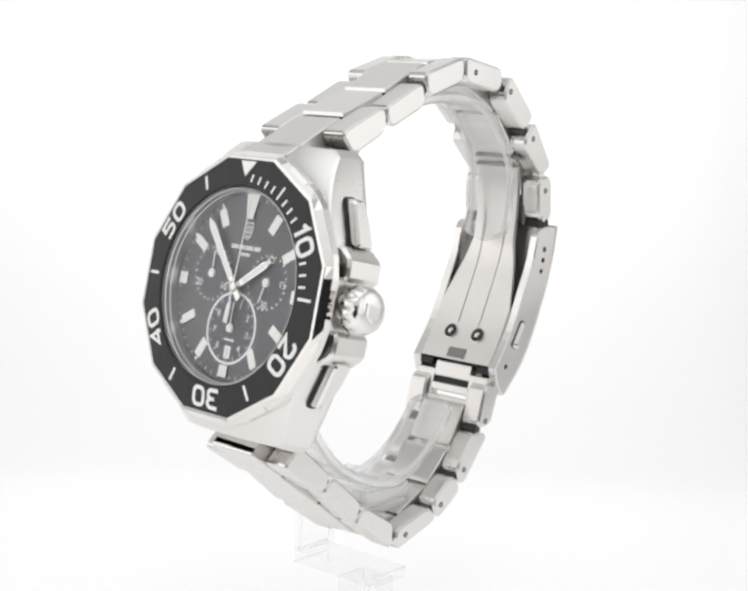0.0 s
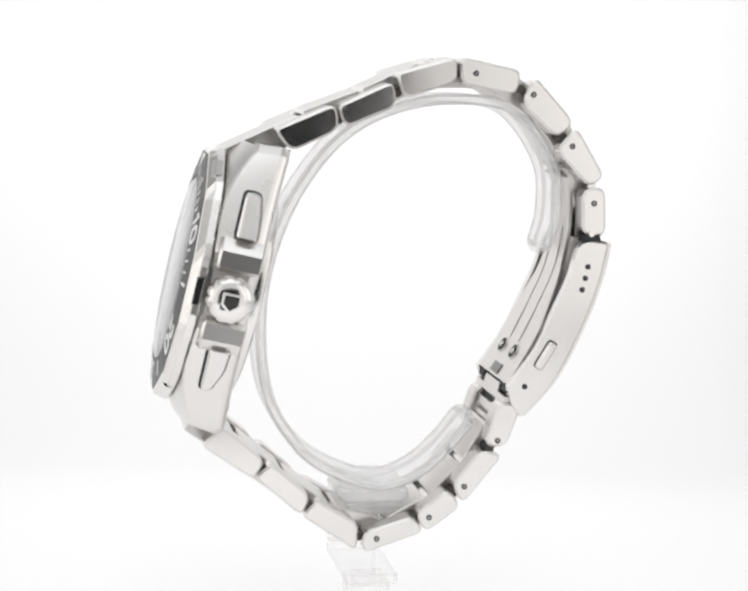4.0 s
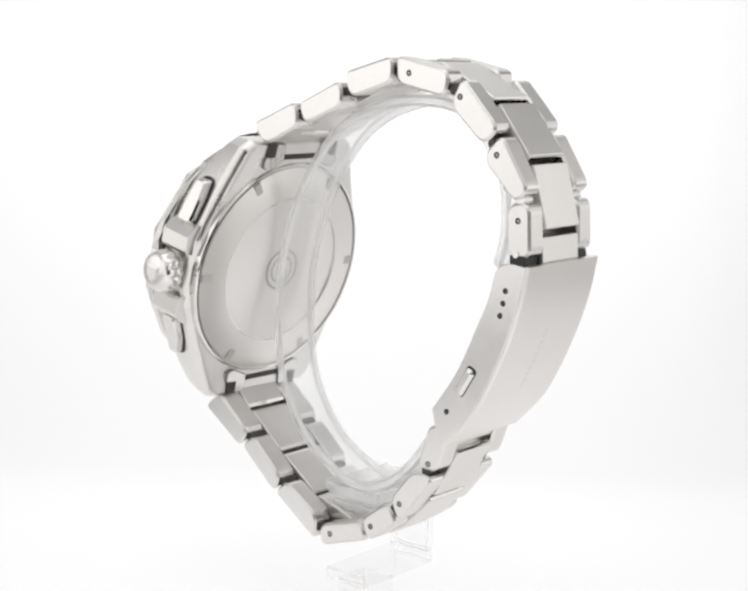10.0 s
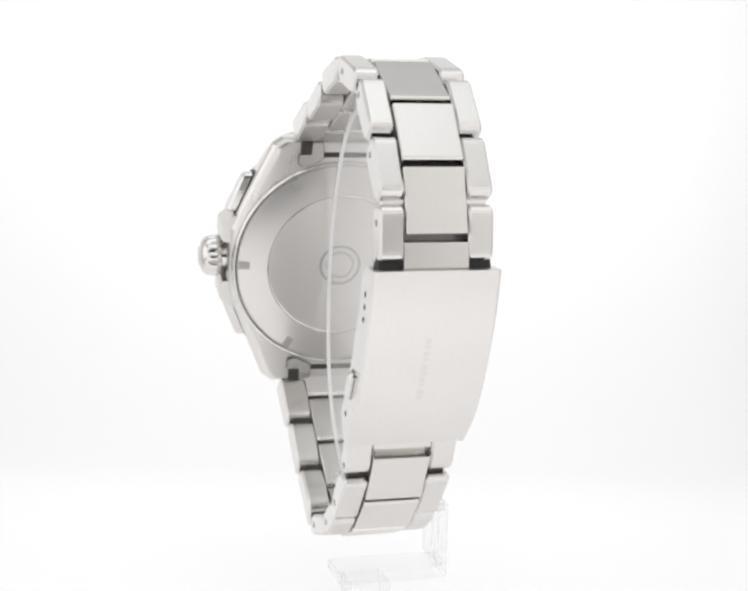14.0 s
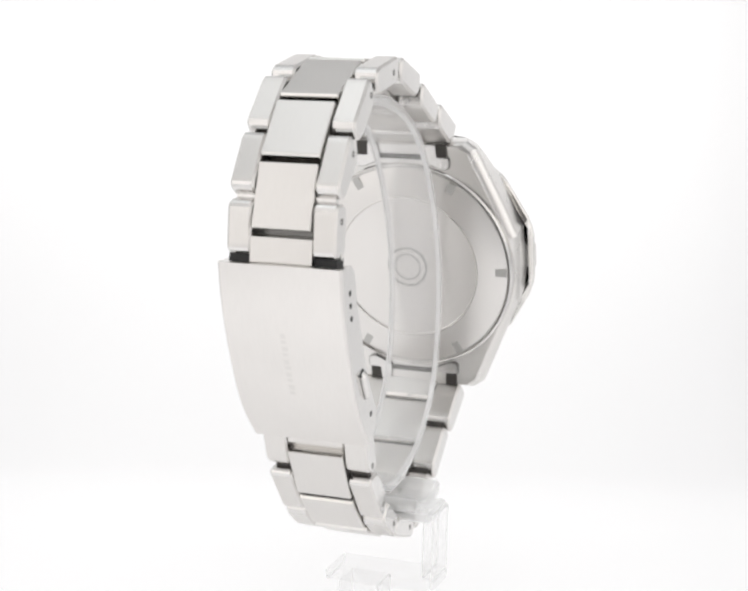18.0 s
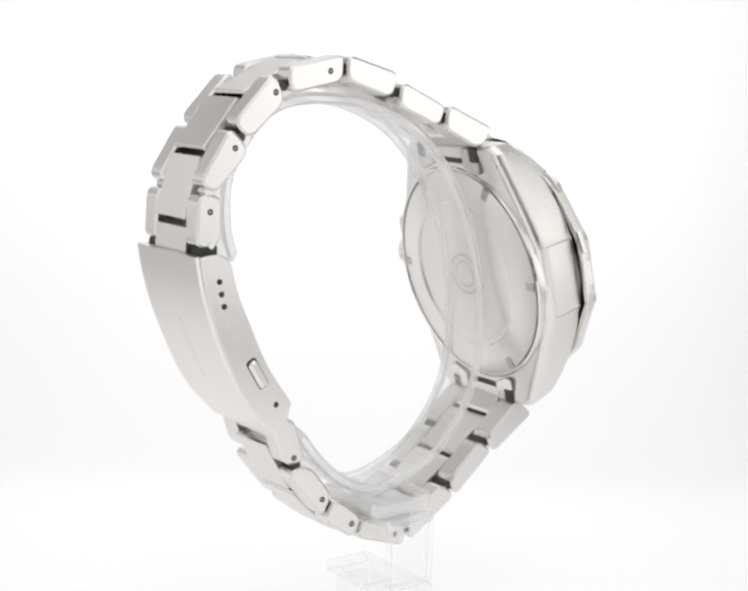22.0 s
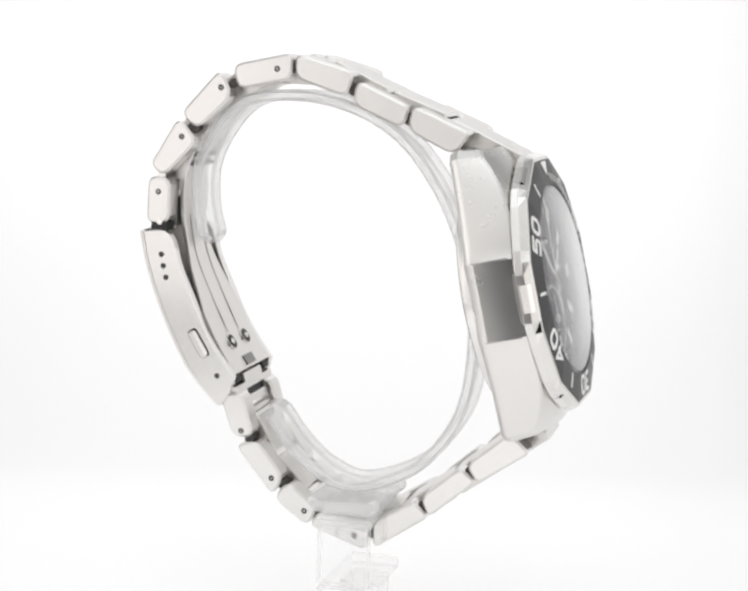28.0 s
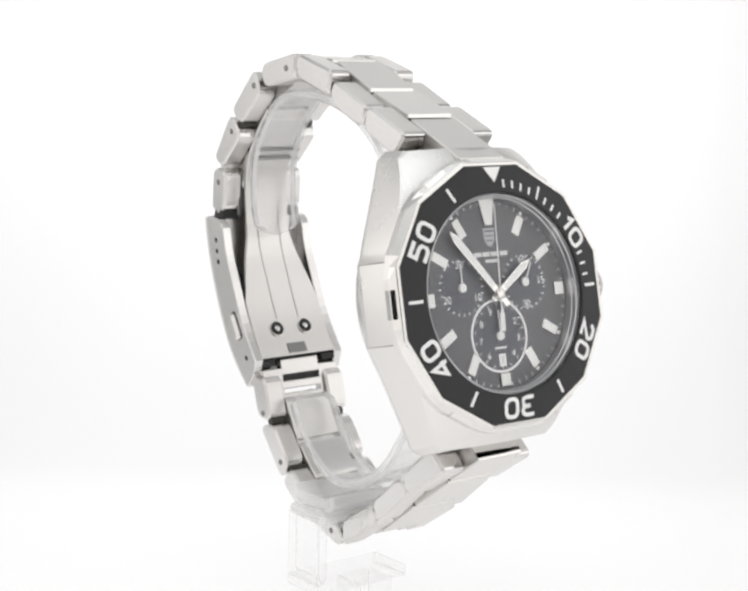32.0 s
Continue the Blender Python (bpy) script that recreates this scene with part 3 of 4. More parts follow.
# cross bar of the first link
part("cross_bar", side_slab(round_poly([(40.75, -30.95), (41.05, -35.15), (37.2, -35.15), (37.0, -30.95)], 0.25, 2), YC - 5.3, YC + 5.3, 0.05), brushed, watch)

# added dark plates that keep the slots behind the middle links shaded
part("link_gap_shade", side_slab([(37.6, -26.0), (37.6, -34.6), (36.5, -34.6), (36.5, -26.0)], YC - 6.0, YC + 6.0, 0.1), seam_shade, watch)
part("link_gap_shade", side_slab([(24.6, -63.3), (23.9, -66.4), (22.9, -66.4), (23.6, -63.3)], YC - 4.5, YC + 4.5, 0.1), hole_shade, watch)

# ---- case ----
def case_half(y):
    """Half width of the case at height y in dial space, piecewise straight with flat middle facets."""
    pts = [(-25.2, 12.6), (-23.9, 14.4), (-10.5, 20.0), (-7.4, 21.2), (-6.3, 21.84), (0.3, 21.98), (6.9, 21.84), (8.0, 21.2), (11.2, 20.0), (24.3, 14.4), (25.6, 12.6)]
    for (a, p), (b, q) in zip(pts, pts[1:]):
        if a <= y <= b:
            return p + (q - p) * (y - a) / (b - a)
    return 12.6


def case_mesh():
    bm = bmesh.new()
    ys = [-25.2, -24.6, -23.9, -23, -21, -19, -17, -15, -13, -10.5, -8.5, -7.4, -6.3, -4, -2, 0.3, 2.5, 4.6, 6.9, 8.0, 9.0, 11.2, 13.5, 15.5, 17.5, 19.5, 21.5, 23.4, 24.3, 25.0, 25.6]
    ys = sorted(ys + [(p + q) / 2 for p, q in zip(ys, ys[1:]) if min(abs(p), abs(q)) > 11])
    lug = lambda y: -3.4 - 4.9 * (y / 25.0) ** 2
    back = lambda y: -11.9 - 1.5 * (y / 25.0) ** 2

    def front(x, y):
        """The shoulder rises in a cone to the bezel."""
        d = max(0.0, math.hypot(x, y) - 22.2)
        return max(lug(y), -3.3 - 0.5 * d - 0.052 * d * d)

    # the back edge is rounded, the flank leans in to a small bevel at the shoulder
    levels = []
    for k in range(9):
        c = radians(90 * k / 8)
        levels.append((1.8 * (1 - math.sin(c)), lambda x, y, d=2.0 * (1 - math.cos(c)): back(y) + d))
    levels += [(0.75, lambda x, y: front(x, y) - 0.7), (0.9, lambda x, y: front(x, y) - 0.22), (1.25, front)]
    rings = []
    for ins, zf in levels:
        right = [(case_half(y) - ins, y * (1 - 0.5 * ins / 26)) for y in ys]
        ring = [(x, y, zf(x, y)) for x, y in right]
        ring += [(-x, y, z) for x, y, z in ring][::-1]
        rings.append([bm.verts.new(p) for p in ring])
    for a, b in zip(rings, rings[1:]):
        bridge(bm, a, b)
    n = len(ys)
    low, top = rings[0], rings[-1]
    for i in range(n - 1):
        bm.faces.new((low[i], low[i + 1], low[2 * n - 2 - i], low[2 * n - 1 - i]))
    # front skin in a grid across the case
    cols = 40
    grid = []
    for i in range(n):
        p, q = top[i].co, top[2 * n - 1 - i].co
        row = [top[i]]
        for c in range(1, cols):
            x = p.x + (q.x - p.x) * c / cols
            row.append(bm.verts.new((x, p.y, front(x, p.y))))
        grid.append(row + [top[2 * n - 1 - i]])
    for ra, rb in zip(grid, grid[1:]):
        for c in range(cols):
            bm.faces.new((ra[c], ra[c + 1], rb[c + 1], rb[c]))
    return bm


def soften(ob, deg):
    for p in ob.data.polygons:
        p.use_smooth = True
    ob.data.set_sharp_from_angle(angle=radians(deg))
    return ob


part_case = soften(dial_part("case", case_mesh(), brushed_case, watch, "faceted steel watch case"), 12)
bm = bmesh.new()
revolve(bm, [(20.0, -3.0), (21.5, -3.0), (21.5, -4.0), (20.0, -4.0)], 72, closed=True)
dial_part("bezel_seat", bm, seam_shade, part_case, smooth=True)
# fine engraved lines round the flat of the case side
for y in (-6.35, 6.95):
    h = case_half(y)
    bm = bmesh.new()
    loft(bm, [[(-h + 0.5, y + d, -10.3), (-h - 0.02, y + d, -10.3), (-h + 0.7, y + d, -4.25), (-h + 1.4, y + d, -4.25)] for d in (-0.09, 0.09)])
    dial_part("case_line", bm, seam_shade, part_case)
# lug gaps and seams are solid pieces coloured dark as their own shade
for sx in (-1, 1):
    for sy in (1, -1):
        e = (lambda y: y) if sy > 0 else (lambda y: 0.3 - y)
        box = [(6.9, 22.6), (9.1, 22.6), (9.1, 25.3), (6.9, 25.3)]
        dial_part("lug_gap", flat_prism([(sx * x, e(y)) for x, y in box], -13.6, -12.2), gap_shade, part_case)
        ear = round_poly([(4.7, 23.2), (4.7, 21.7), (8.0, 20.3), (9.4, 20.5), (9.4, 22.55), (7.0, 22.6), (6.85, 25.0), (4.9, 25.0)], [0.2, 0.3, 0.4, 1.0, 0.4, 0.15, 0.3, 0.3], 3)
        dial_part("end_ear_seam", flat_prism([(sx * x, e(y)) for x, y in offset_poly(ear, -0.18)], -13.42, -12.2), seam_shade, part_case)
        dial_part("end_ear", flat_prism([(sx * x, e(y)) for x, y in ear], -13.62, -12.2, 0.15), satin, part_case, "polished ear of the bracelet's end piece")
# slits likewise drawn as dark pieces, shade in the colour
for sy in (1, -1):
    y0, y1 = (22.0, 23.0) if sy > 0 else (-22.7, -21.7)
    dial_part("lug_slit", flat_prism([(-4.6, y0), (4.6, y0), (4.6, y1), (-4.6, y1)], -13.25, -12.4), gap_shade, part_case)

# bezel: twelve-sided steel ring with tabs, black sloping insert
def dodec(r, z, turn=15.0, n=12):
    return [(*polar(r, turn + 360 / n * k), z) for k in range(n)]


AP = 1 / math.cos(radians(15))  # corner radius for a flat-to-centre distance of 1
bm = bmesh.new()
def bezel_loop(a, z, ease=0.0):
    """A twelve-sided loop whose corners may be eased inwards."""
    c = [Vector(p) for p in dodec(AP * a, z)]
    res = []
    for k in range(12):
        p, q = c[k], c[(k + 1) % 12]
        inw = Vector((p.x, p.y, 0)).normalized() * ease
        res += [p - inw, p.lerp(q, 0.17), p.lerp(q, 0.83)]
    return res


loft(bm, [bezel_loop(a, z, e) for a, z, e in ((21.4, -3.2, 0), (22.3, -3.1, 0.4), (22.5, -2.9, 0.5), (22.36, -1.9, 0.5), (22.3, -1.71, 0.35), (21.55, -0.5, 0), (21.45, -0.42, 0), (20.95, -0.34, 0), (20.85, -0.8, 0), (16.4, -0.8, 0), (16.4, -4.4, 0))], 0, (None, None))
bm.normal_update()
for f in bm.faces:
    f.material_index = 1 if abs(f.normal.z) < 0.4 else 0
bezel = dial_part("bezel", bm, [polished, brushed_case], watch, "polished twelve-sided steel bezel", spread=BEZEL)
bm = bmesh.new()
def ring_out(r, z, n=12, sub=6):
    c = dodec(r, z)
    res = []
    for k in range(n):
        a, b = Vector(c[k]), Vector(c[(k + 1) % n])
        res += [tuple(a.lerp(b, s / sub)) for s in range(sub)]
    return res
def ring_in(r, z, n=12, sub=6):
    return [(*polar(r, 15 + 30 * k / sub), z) for k in range(n * sub)]
loft(bm, [ring_out(21.6, -0.75), ring_out(21.6, -0.27), ring_in(16.75, 0.35), ring_in(16.55, 0.2), ring_in(16.5, -0.6)], 0, (None, None))
insert = dial_part("bezel_insert", bm, black_insert, bezel, "matt black bezel insert", spread=BEZEL)
for k in range(6):
    th = 60 * k + 30
    bm = bmesh.new()
    prof = [(21.0, -2.8), (22.62, -2.8), (22.68, -1.5), (22.58, -1.34), (21.4, -0.35), (21.2, -0.34), (20.9, -2.0)]
    loft(bm, [[(u, v, z) for v, z in (prof if abs(u) < 2.0 else [(a_ - 0.15, b_ - 0.1) for a_, b_ in prof])] for u in (-2.3, -2.0, 2.0, 2.3)])
    for v in bm.verts:
        v.co.x, v.co.y = place2([(v.co.x, v.co.y)], 0, 0, th)[0]
    dial_part("grip_tab", bm, polished, bezel, spread=BEZEL)

# numerals of the bezel, drawn with even strokes
def arc(cx, cy, rx, ry, a0, a1, n=8):
    return [(cx + rx * math.sin(radians(a0 + (a1 - a0) * k / n)), cy + ry * math.cos(radians(a0 + (a1 - a0) * k / n))) for k in range(n + 1)]


def digit(d, w, h):
    r = 0.36 * w
    x, y = w / 2, h / 2
    if d == "0":
        return [(arc(x - r, y - r, r, r, 0, 90, 4) + arc(x - r, r - y, r, r, 90, 180, 4) + arc(r - x, r - y, r, r, 180, 270, 4) + arc(r - x, y - r, r, r, 270, 360, 4), True)]
    if d == "1":
        return [([(-0.3 * w, y - 0.28 * h), (0.08 * w, y), (0.08 * w, -y)], False)]
    if d == "2":
        return [([(-x, y - r)] + arc(r - x, y - r, r, r, 270, 360, 4) + arc(x - r, y - r, r, r, 0, 90, 4) + [(x, 0.14 * h), (-x, -y), (x, -y)], False)]
    if d == "3":
        return [([(-x, y), (x - r, y)] + arc(x - r, y - r, r, r, 0, 90, 4) + arc(x - r, r * 0.9, r, r * 0.9, 90, 180, 4)[1:] + [(-0.2 * w, 0)], False),
                ([(-0.2 * w, 0), (x - r, 0)] + arc(x - r, -r * 0.9, r, r * 0.9, 0, 90, 4) + arc(x - r, r - y, r, r, 90, 180, 4) + [(-x, -y)], False)]
    if d == "4":
        return [([(0.3 * w, -y), (0.3 * w, y), (-x, -0.2 * h), (x, -0.2 * h)], False)]
    return [([(x, y), (-x, y), (-x, 0.08 * h), (x - r, 0.08 * h)] + arc(x - r, 0.08 * h - r, r, r, 0, 90, 4) + arc(x - r, r - y, r, r, 90, 180, 4) + [(-x, -y)], False)]


def slope_z(r):
    return 0.35 - 0.6 * (r - 16.75) / 4.75


def bezel_sign(name, strokes, w, label=""):
    bm = bmesh.new()
    for pts, closed in strokes:
        stroke(bm, pts, w, 0, 0.04, closed)
    for v in bm.verts:
        r = math.hypot(v.co.x, v.co.y)
        v.co.z = slope_z(r * 0.992) + (0.05 if v.co.z > 0.02 else -0.1)
    return dial_part(name, bm, white_print, insert, label, spread=BEZEL)


for num in (10, 20, 30, 40, 50):
    for i, ch in enumerate(str(num)):
        st = digit(ch, 2.4, 2.85)
        dx = (-1.8 if ch != "1" else -1.45, 1.75 if str(num)[0] != "1" else 1.35)[i]
        bezel_sign("numeral", [(place2([(px + dx, py) for px, py in pts], *polar(18.6, num * 6), num * 6), c) for pts, c in st], 0.66, "white numeral " + str(num))
for m in (15, 25, 35, 45, 55):
    bezel_sign("minute_mark", [([polar(17.5, m * 6), polar(20.0, m * 6)], False)], 0.5)
for m in (1, 2, 3, 4, 5, 6, 7, 8, 12, 13, 14):
    r0 = 17.3 if m != 5 else 17.2
    bezel_sign("minute_mark", [([polar(r0, m * 6), polar(18.6 if m != 5 else 19.6, m * 6)], False)], 0.38)
tri = [polar(20.75, -5.2), polar(20.75, 5.2), polar(18.1, 0)]
bm = flat_prism(tri, 0, 0.04)
for v in bm.verts:
    v.co.z = slope_z(math.hypot(v.co.x, v.co.y)) + (0.06 if v.co.z > 0.02 else -0.1)
dial_part("bezel_triangle", bm, lume, insert, "pale triangle at the bezel's top", spread=BEZEL)

# crystal, rehaut, dial
bm = bmesh.new()
revolve(bm, [(0.01, 0.55), (16.0, 0.5), (16.4, 0.3), (16.4, -0.2), (0.01, -0.2)], 72)
crystal = dial_part("crystal", bm, glass, watch, "clear flat watch crystal", True)
crystal.visible_shadow = False
bm = bmesh.new()
revolve(bm, [(16.45, 0.0), (16.38, -0.45), (16.2, -0.55), (16.12, -1.3), (15.98, -1.38), (15.8, -2.75), (16.9, -2.75), (16.9, -0.2)], 72, closed=True)
dial_part("rehaut", bm, rehaut_steel, watch, "steel ring between crystal and dial", True)
bm = bmesh.new()
revolve(bm, [(0.01, -2.8), (16.6, -2.8), (16.6, -3.4), (0.01, -3.4)], 72)
dial = dial_part("dial", bm, dial_black, watch, "dark grey dial with pale hour markers")
DZ = -2.8


def dial_solid(name, pts, h0, h1, material, parent, bev=0.0, label=""):
    return dial_part(name, flat_prism(pts, DZ + h0, DZ + h1, bev), material, parent, label)


for h in range(1, 13):
    th = h * 30
    if h == 12:
        shape = [(-1.55, 2.0), (1.55, 2.0), (0.75, -2.0), (-0.75, -2.0)]
        r = 13.7
    elif h in (3, 6, 9):
        shape, r = [(-1.0, -1.0), (1.0, -1.0), (1.0, 1.0), (-1.0, 1.0)], 14.2
    else:
        shape, r = [(-0.75, -1.6), (0.75, -1.6), (0.75, 1.6), (-0.75, 1.6)], 12.9
    mk = dial_solid("hour_marker", place2([(x * 1.16, y * 1.1) for x, y in shape], *polar(r, th), th), -0.1, 0.3, polished, dial, 0.1)
    dial_solid("lume_fill", place2(shape, *polar(r, th), th), 0.2, 0.36, lume, mk)
    if h not in (12, 3, 6, 9):
        dial_solid("lume_dot", place2([(-0.3, -0.3), (0.3, -0.3), (0.3, 0.3), (-0.3, 0.3)], *polar(15.2, th), th), -0.1, 0.05, lume, dial)
for m in range(60):
    if m % 5:
        bm = stroke(bmesh.new(), [polar(14.9, m * 6), polar(15.45, m * 6)], 0.22, DZ - 0.05, DZ + 0.015)
        dial_part("minute_tick", bm, faint_print, dial)


def text_part(name, text, size, x, y, material, parent, label=""):
    cu = bpy.data.curves.new(name, "FONT")
    cu.body, cu.size, cu.align_x, cu.align_y, cu.extrude = text, size, "CENTER", "CENTER", 0.02
    ob = bpy.data.objects.new(name, cu)
    scene.collection.objects.link(ob)
    bpy.context.view_layer.update()
    me = bpy.data.meshes.new_from_object(ob.evaluated_get(bpy.context.evaluated_depsgraph_get()))
    bpy.data.objects.remove(ob)
    bm = bmesh.new()
    bm.from_mesh(me)
    for v in bm.verts:
        v.co = Vector((v.co.x + x, v.co.y + y, v.co.z + DZ + 0.02))
    return dial_part(name, bm, material, parent, label)


def circle_line(cx, cy, r, w, n=48):
    return stroke(bmesh.new(), [(cx + px, cy + py) for px, py in arc(0, 0, r, r, 0, 360 - 360 / n, n - 1)], w, DZ - 0.05, DZ + 0.05, True)


SUBS = {"left": (-7.1, 1.6, 4.6), "right": (6.7, 1.6, 4.6), "low": (-0.1, -6.9, 5.95)}
for nm, (cx, cy, r) in SUBS.items():
    bm = bmesh.new()
    revolve(bm, [(0.01, DZ + 0.012), (r, DZ + 0.012), (r, DZ - 0.1)], 40, (cx, cy))
    sub = dial_part("subdial", bm, subdial_black, dial)
    if nm == "low":
        dial_part("subdial_ring", circle_line(cx, cy, r, 0.42), white_print, sub, "white ring round the lower subdial")
        for k, t in enumerate("123456789"):
            if t != "5":
                a = 20 + 40 * k
                text_part("numeral", t, 1.6, cx + 4.2 * math.sin(radians(a)), cy + 4.2 * math.cos(radians(a)), white_print, sub)
        for k in range(18):
            a = k * 20
            dial_part("tick", stroke(bmesh.new(), [(cx + px, cy + py) for px, py in (polar(5.0, a), polar(5.5, a))], 0.16, DZ - 0.05, DZ + 0.04), white_print, sub)
    else:
        names = (("60", 0), ("15", 90), ("30", 180)) if nm == "right" else (("30", 0), ("10", 120), ("20", 240))
        for t, a in names:
            text_part("numeral", t, 1.75, cx + 3.75 * math.sin(radians(a)), cy + 3.75 * math.cos(radians(a)), white_print, sub)
        for k in range(24):
            a = k * 15
            dial_part("tick", stroke(bmesh.new(), [(cx + px, cy + py) for px, py in (polar(4.25, a), polar(4.7, a))], 0.22, DZ - 0.05, DZ + 0.04), white_print, sub)
# plain shapes for the emblem and the lines of print
dial_solid("emblem", [(-1.2, 11.1), (1.2, 11.1), (1.2, 9.4), (0.75, 8.4), (0, 7.9), (-0.75, 8.4), (-1.2, 9.4)], -0.1, 0.15, logo_grey, dial, 0.08, "grey shield emblem")
for x0, x1, y, hh in ((-3.7, -2.0, 6.75, 0.38), (-1.8, -0.2, 6.75, 0.38), (0.0, 1.8, 6.75, 0.38), (2.0, 3.7, 6.75, 0.38), (-1.3, 1.3, 5.6, 0.28), (-1.4, 1.2, -8.9, 0.2)):
    dial_solid("print_bar", [(x0, y - hh), (x1, y - hh), (x1, y + hh), (x0, y + hh)], -0.05, 0.02, faint_print, dial)
for x0, x1, y0, y1 in ((-0.85, 0.85, 10.45, 10.7), (-0.85, 0.85, 9.7, 9.85), (-0.6, 0.6, 8.9, 9.1)):
    dial_solid("emblem_bar", [(x0, y0), (x1, y0), (x1, y1), (x0, y1)], 0.1, 0.17, subdial_black, dial)
dial_solid("date_window", [(-0.75, -12.0), (0.75, -12.0), (0.75, -9.9), (-0.75, -9.9)], -0.05, 0.05, white_print, dial, 0, "white date window")
dial_solid("date_bar", [(-0.25, -11.6), (0.25, -11.6), (0.25, -10.3), (-0.25, -10.3)], 0.02, 0.07, faint_print, dial)


# ---- pointers ----
def pointer(name, deg, shape, h0, h1, x=0.0, y=0.0, material=None, label=""):
    return dial_part(name, flat_prism(place2(shape, x, y, deg), DZ + h0, DZ + h1, 0.06), material or polished, watch, label)


hour = pointer("hour_pointer", 55.5, [(-0.55, -1.5), (0.55, -1.5), (0.75, 7.6), (0, 9.6), (-0.75, 7.6)], 0.75, 0.95, label="steel hour pointer with pale fill")
dial_solid("pointer_fill", place2([(-0.4, 1.8), (0.4, 1.8), (0.55, 7.4), (0, 8.8), (-0.55, 7.4)], 0, 0, 55.5), 0.9, 1.0, white_print, hour)
minute = pointer("minute_pointer", 319.7, [(-0.55, -2.6), (0.55, -2.6), (0.75, 12.6), (0, 14.4), (-0.75, 12.6)], 1.05, 1.25, label="steel minute pointer with pale fill")
dial_solid("pointer_fill", place2([(-0.42, 1.8), (0.42, 1.8), (0.58, 12.4), (0, 13.8), (-0.58, 12.4)], 0, 0, 319.7), 1.2, 1.3, white_print, minute)
pointer("chronograph_pointer", 3.0, [(-0.16, -2.8), (-0.5, -3.2), (-0.5, -6.2), (0.5, -6.2), (0.5, -3.2), (0.16, -2.8), (0.08, 15.0), (-0.08, 15.0)], 1.35, 1.5, material=white_print, label="thin white chronograph pointer")
bm = bmesh.new()
revolve(bm, [(0.01, DZ + 1.8), (0.6, DZ + 1.75), (0.9, DZ + 1.6), (0.9, DZ)], 20)
dial_part("pointer_hub", bm, polished, watch, smooth=True)


def small_pointer(name, cx, cy, deg, length):
    bm = stroke(bmesh.new(), place2([(0, -0.3), (0, length)], cx, cy, deg), 0.22, DZ + 0.3, DZ + 0.4)
    revolve(bm, [(0.01, DZ + 0.5), (0.75, DZ + 0.48), (0.75, DZ + 0.05)], 16, (cx, cy))
    return bm


dial_part("minute_counter_pointer", small_pointer("", -7.1, 1.6, 0, 3.9), white_print, watch)
dial_part("hour_counter_pointer", small_pointer("", -0.1, -6.9, 0, 4.3), white_print, watch)
# the running seconds pointer turns about its own axis
bm = small_pointer("", 0, 0, 0, 3.7)
me = bpy.data.meshes.new("seconds_pointer")
bmesh.ops.recalc_face_normals(bm, faces=bm.faces)
bm.to_mesh(me)
bm.free()
me.transform(Matrix.Scale(MM, 4))
me.materials.append(white_print)
seconds_pointer = new("seconds_pointer", me)
seconds_pointer.parent = watch
seconds_pointer["label"] = "small white running seconds pointer"
_p = DIAL @ Vector((6.7, 1.6, 0))
SECONDS_BASE = Matrix.Translation((_p.x * MM, _p.y * MM, (_p.z - TABLE) * MM)) @ DIAL.to_3x3().to_4x4()

# ---- crown and pushers ----
bm = bmesh.new()
prof = [(0.01, 28.25), (1.2, 28.2), (2.1, 28.06), (2.8, 27.8), (3.25, 27.45), (3.55, 27.0), (3.75, 26.4), (3.85, 25.8), (3.88, 25.4), (3.88, 24.7), (3.7, 24.35), (3.1, 24.1), (2.4, 24.0), (2.4, 20.5)]
rings = []
for r, x in prof:
    lp = []
    for k in range(112):
        a = 2 * math.pi * k / 112
        dip = abs(math.sin(6 * a)) ** 0.6
        depth = 0.11 if 24.3 < x < 26 else (0.09 if 24.2 < x < 26.5 else (0.05 if 24.2 < x < 27.1 else 0.0))
        rr = 1.05 * r * (1 - depth * (1 - dip))
        lp.append((x - 1.15, rr * math.cos(a), -7.4 + rr * math.sin(a)))
    rings.append(lp)
loft(bm, rings)
crown = dial_part("crown", bm, crown_steel, watch, "fluted polished steel crown", True)
bm = bmesh.new()
shield = [(1.2, 1.0), (1.2, -0.5), (0.0, -1.5), (-1.2, -0.5), (-1.2, 1.0)]
loft(bm, [[(26.40, q * 1.35, -7.4 + p * 1.35) for p, q in shield], [(27.15, q * 1.35, -7.4 + p * 1.35) for p, q in shield], [(27.3, q * 1.0, -7.4 + p * 1.0) for p, q in shield]])
dial_part("crown_emblem", bm, satin, crown)
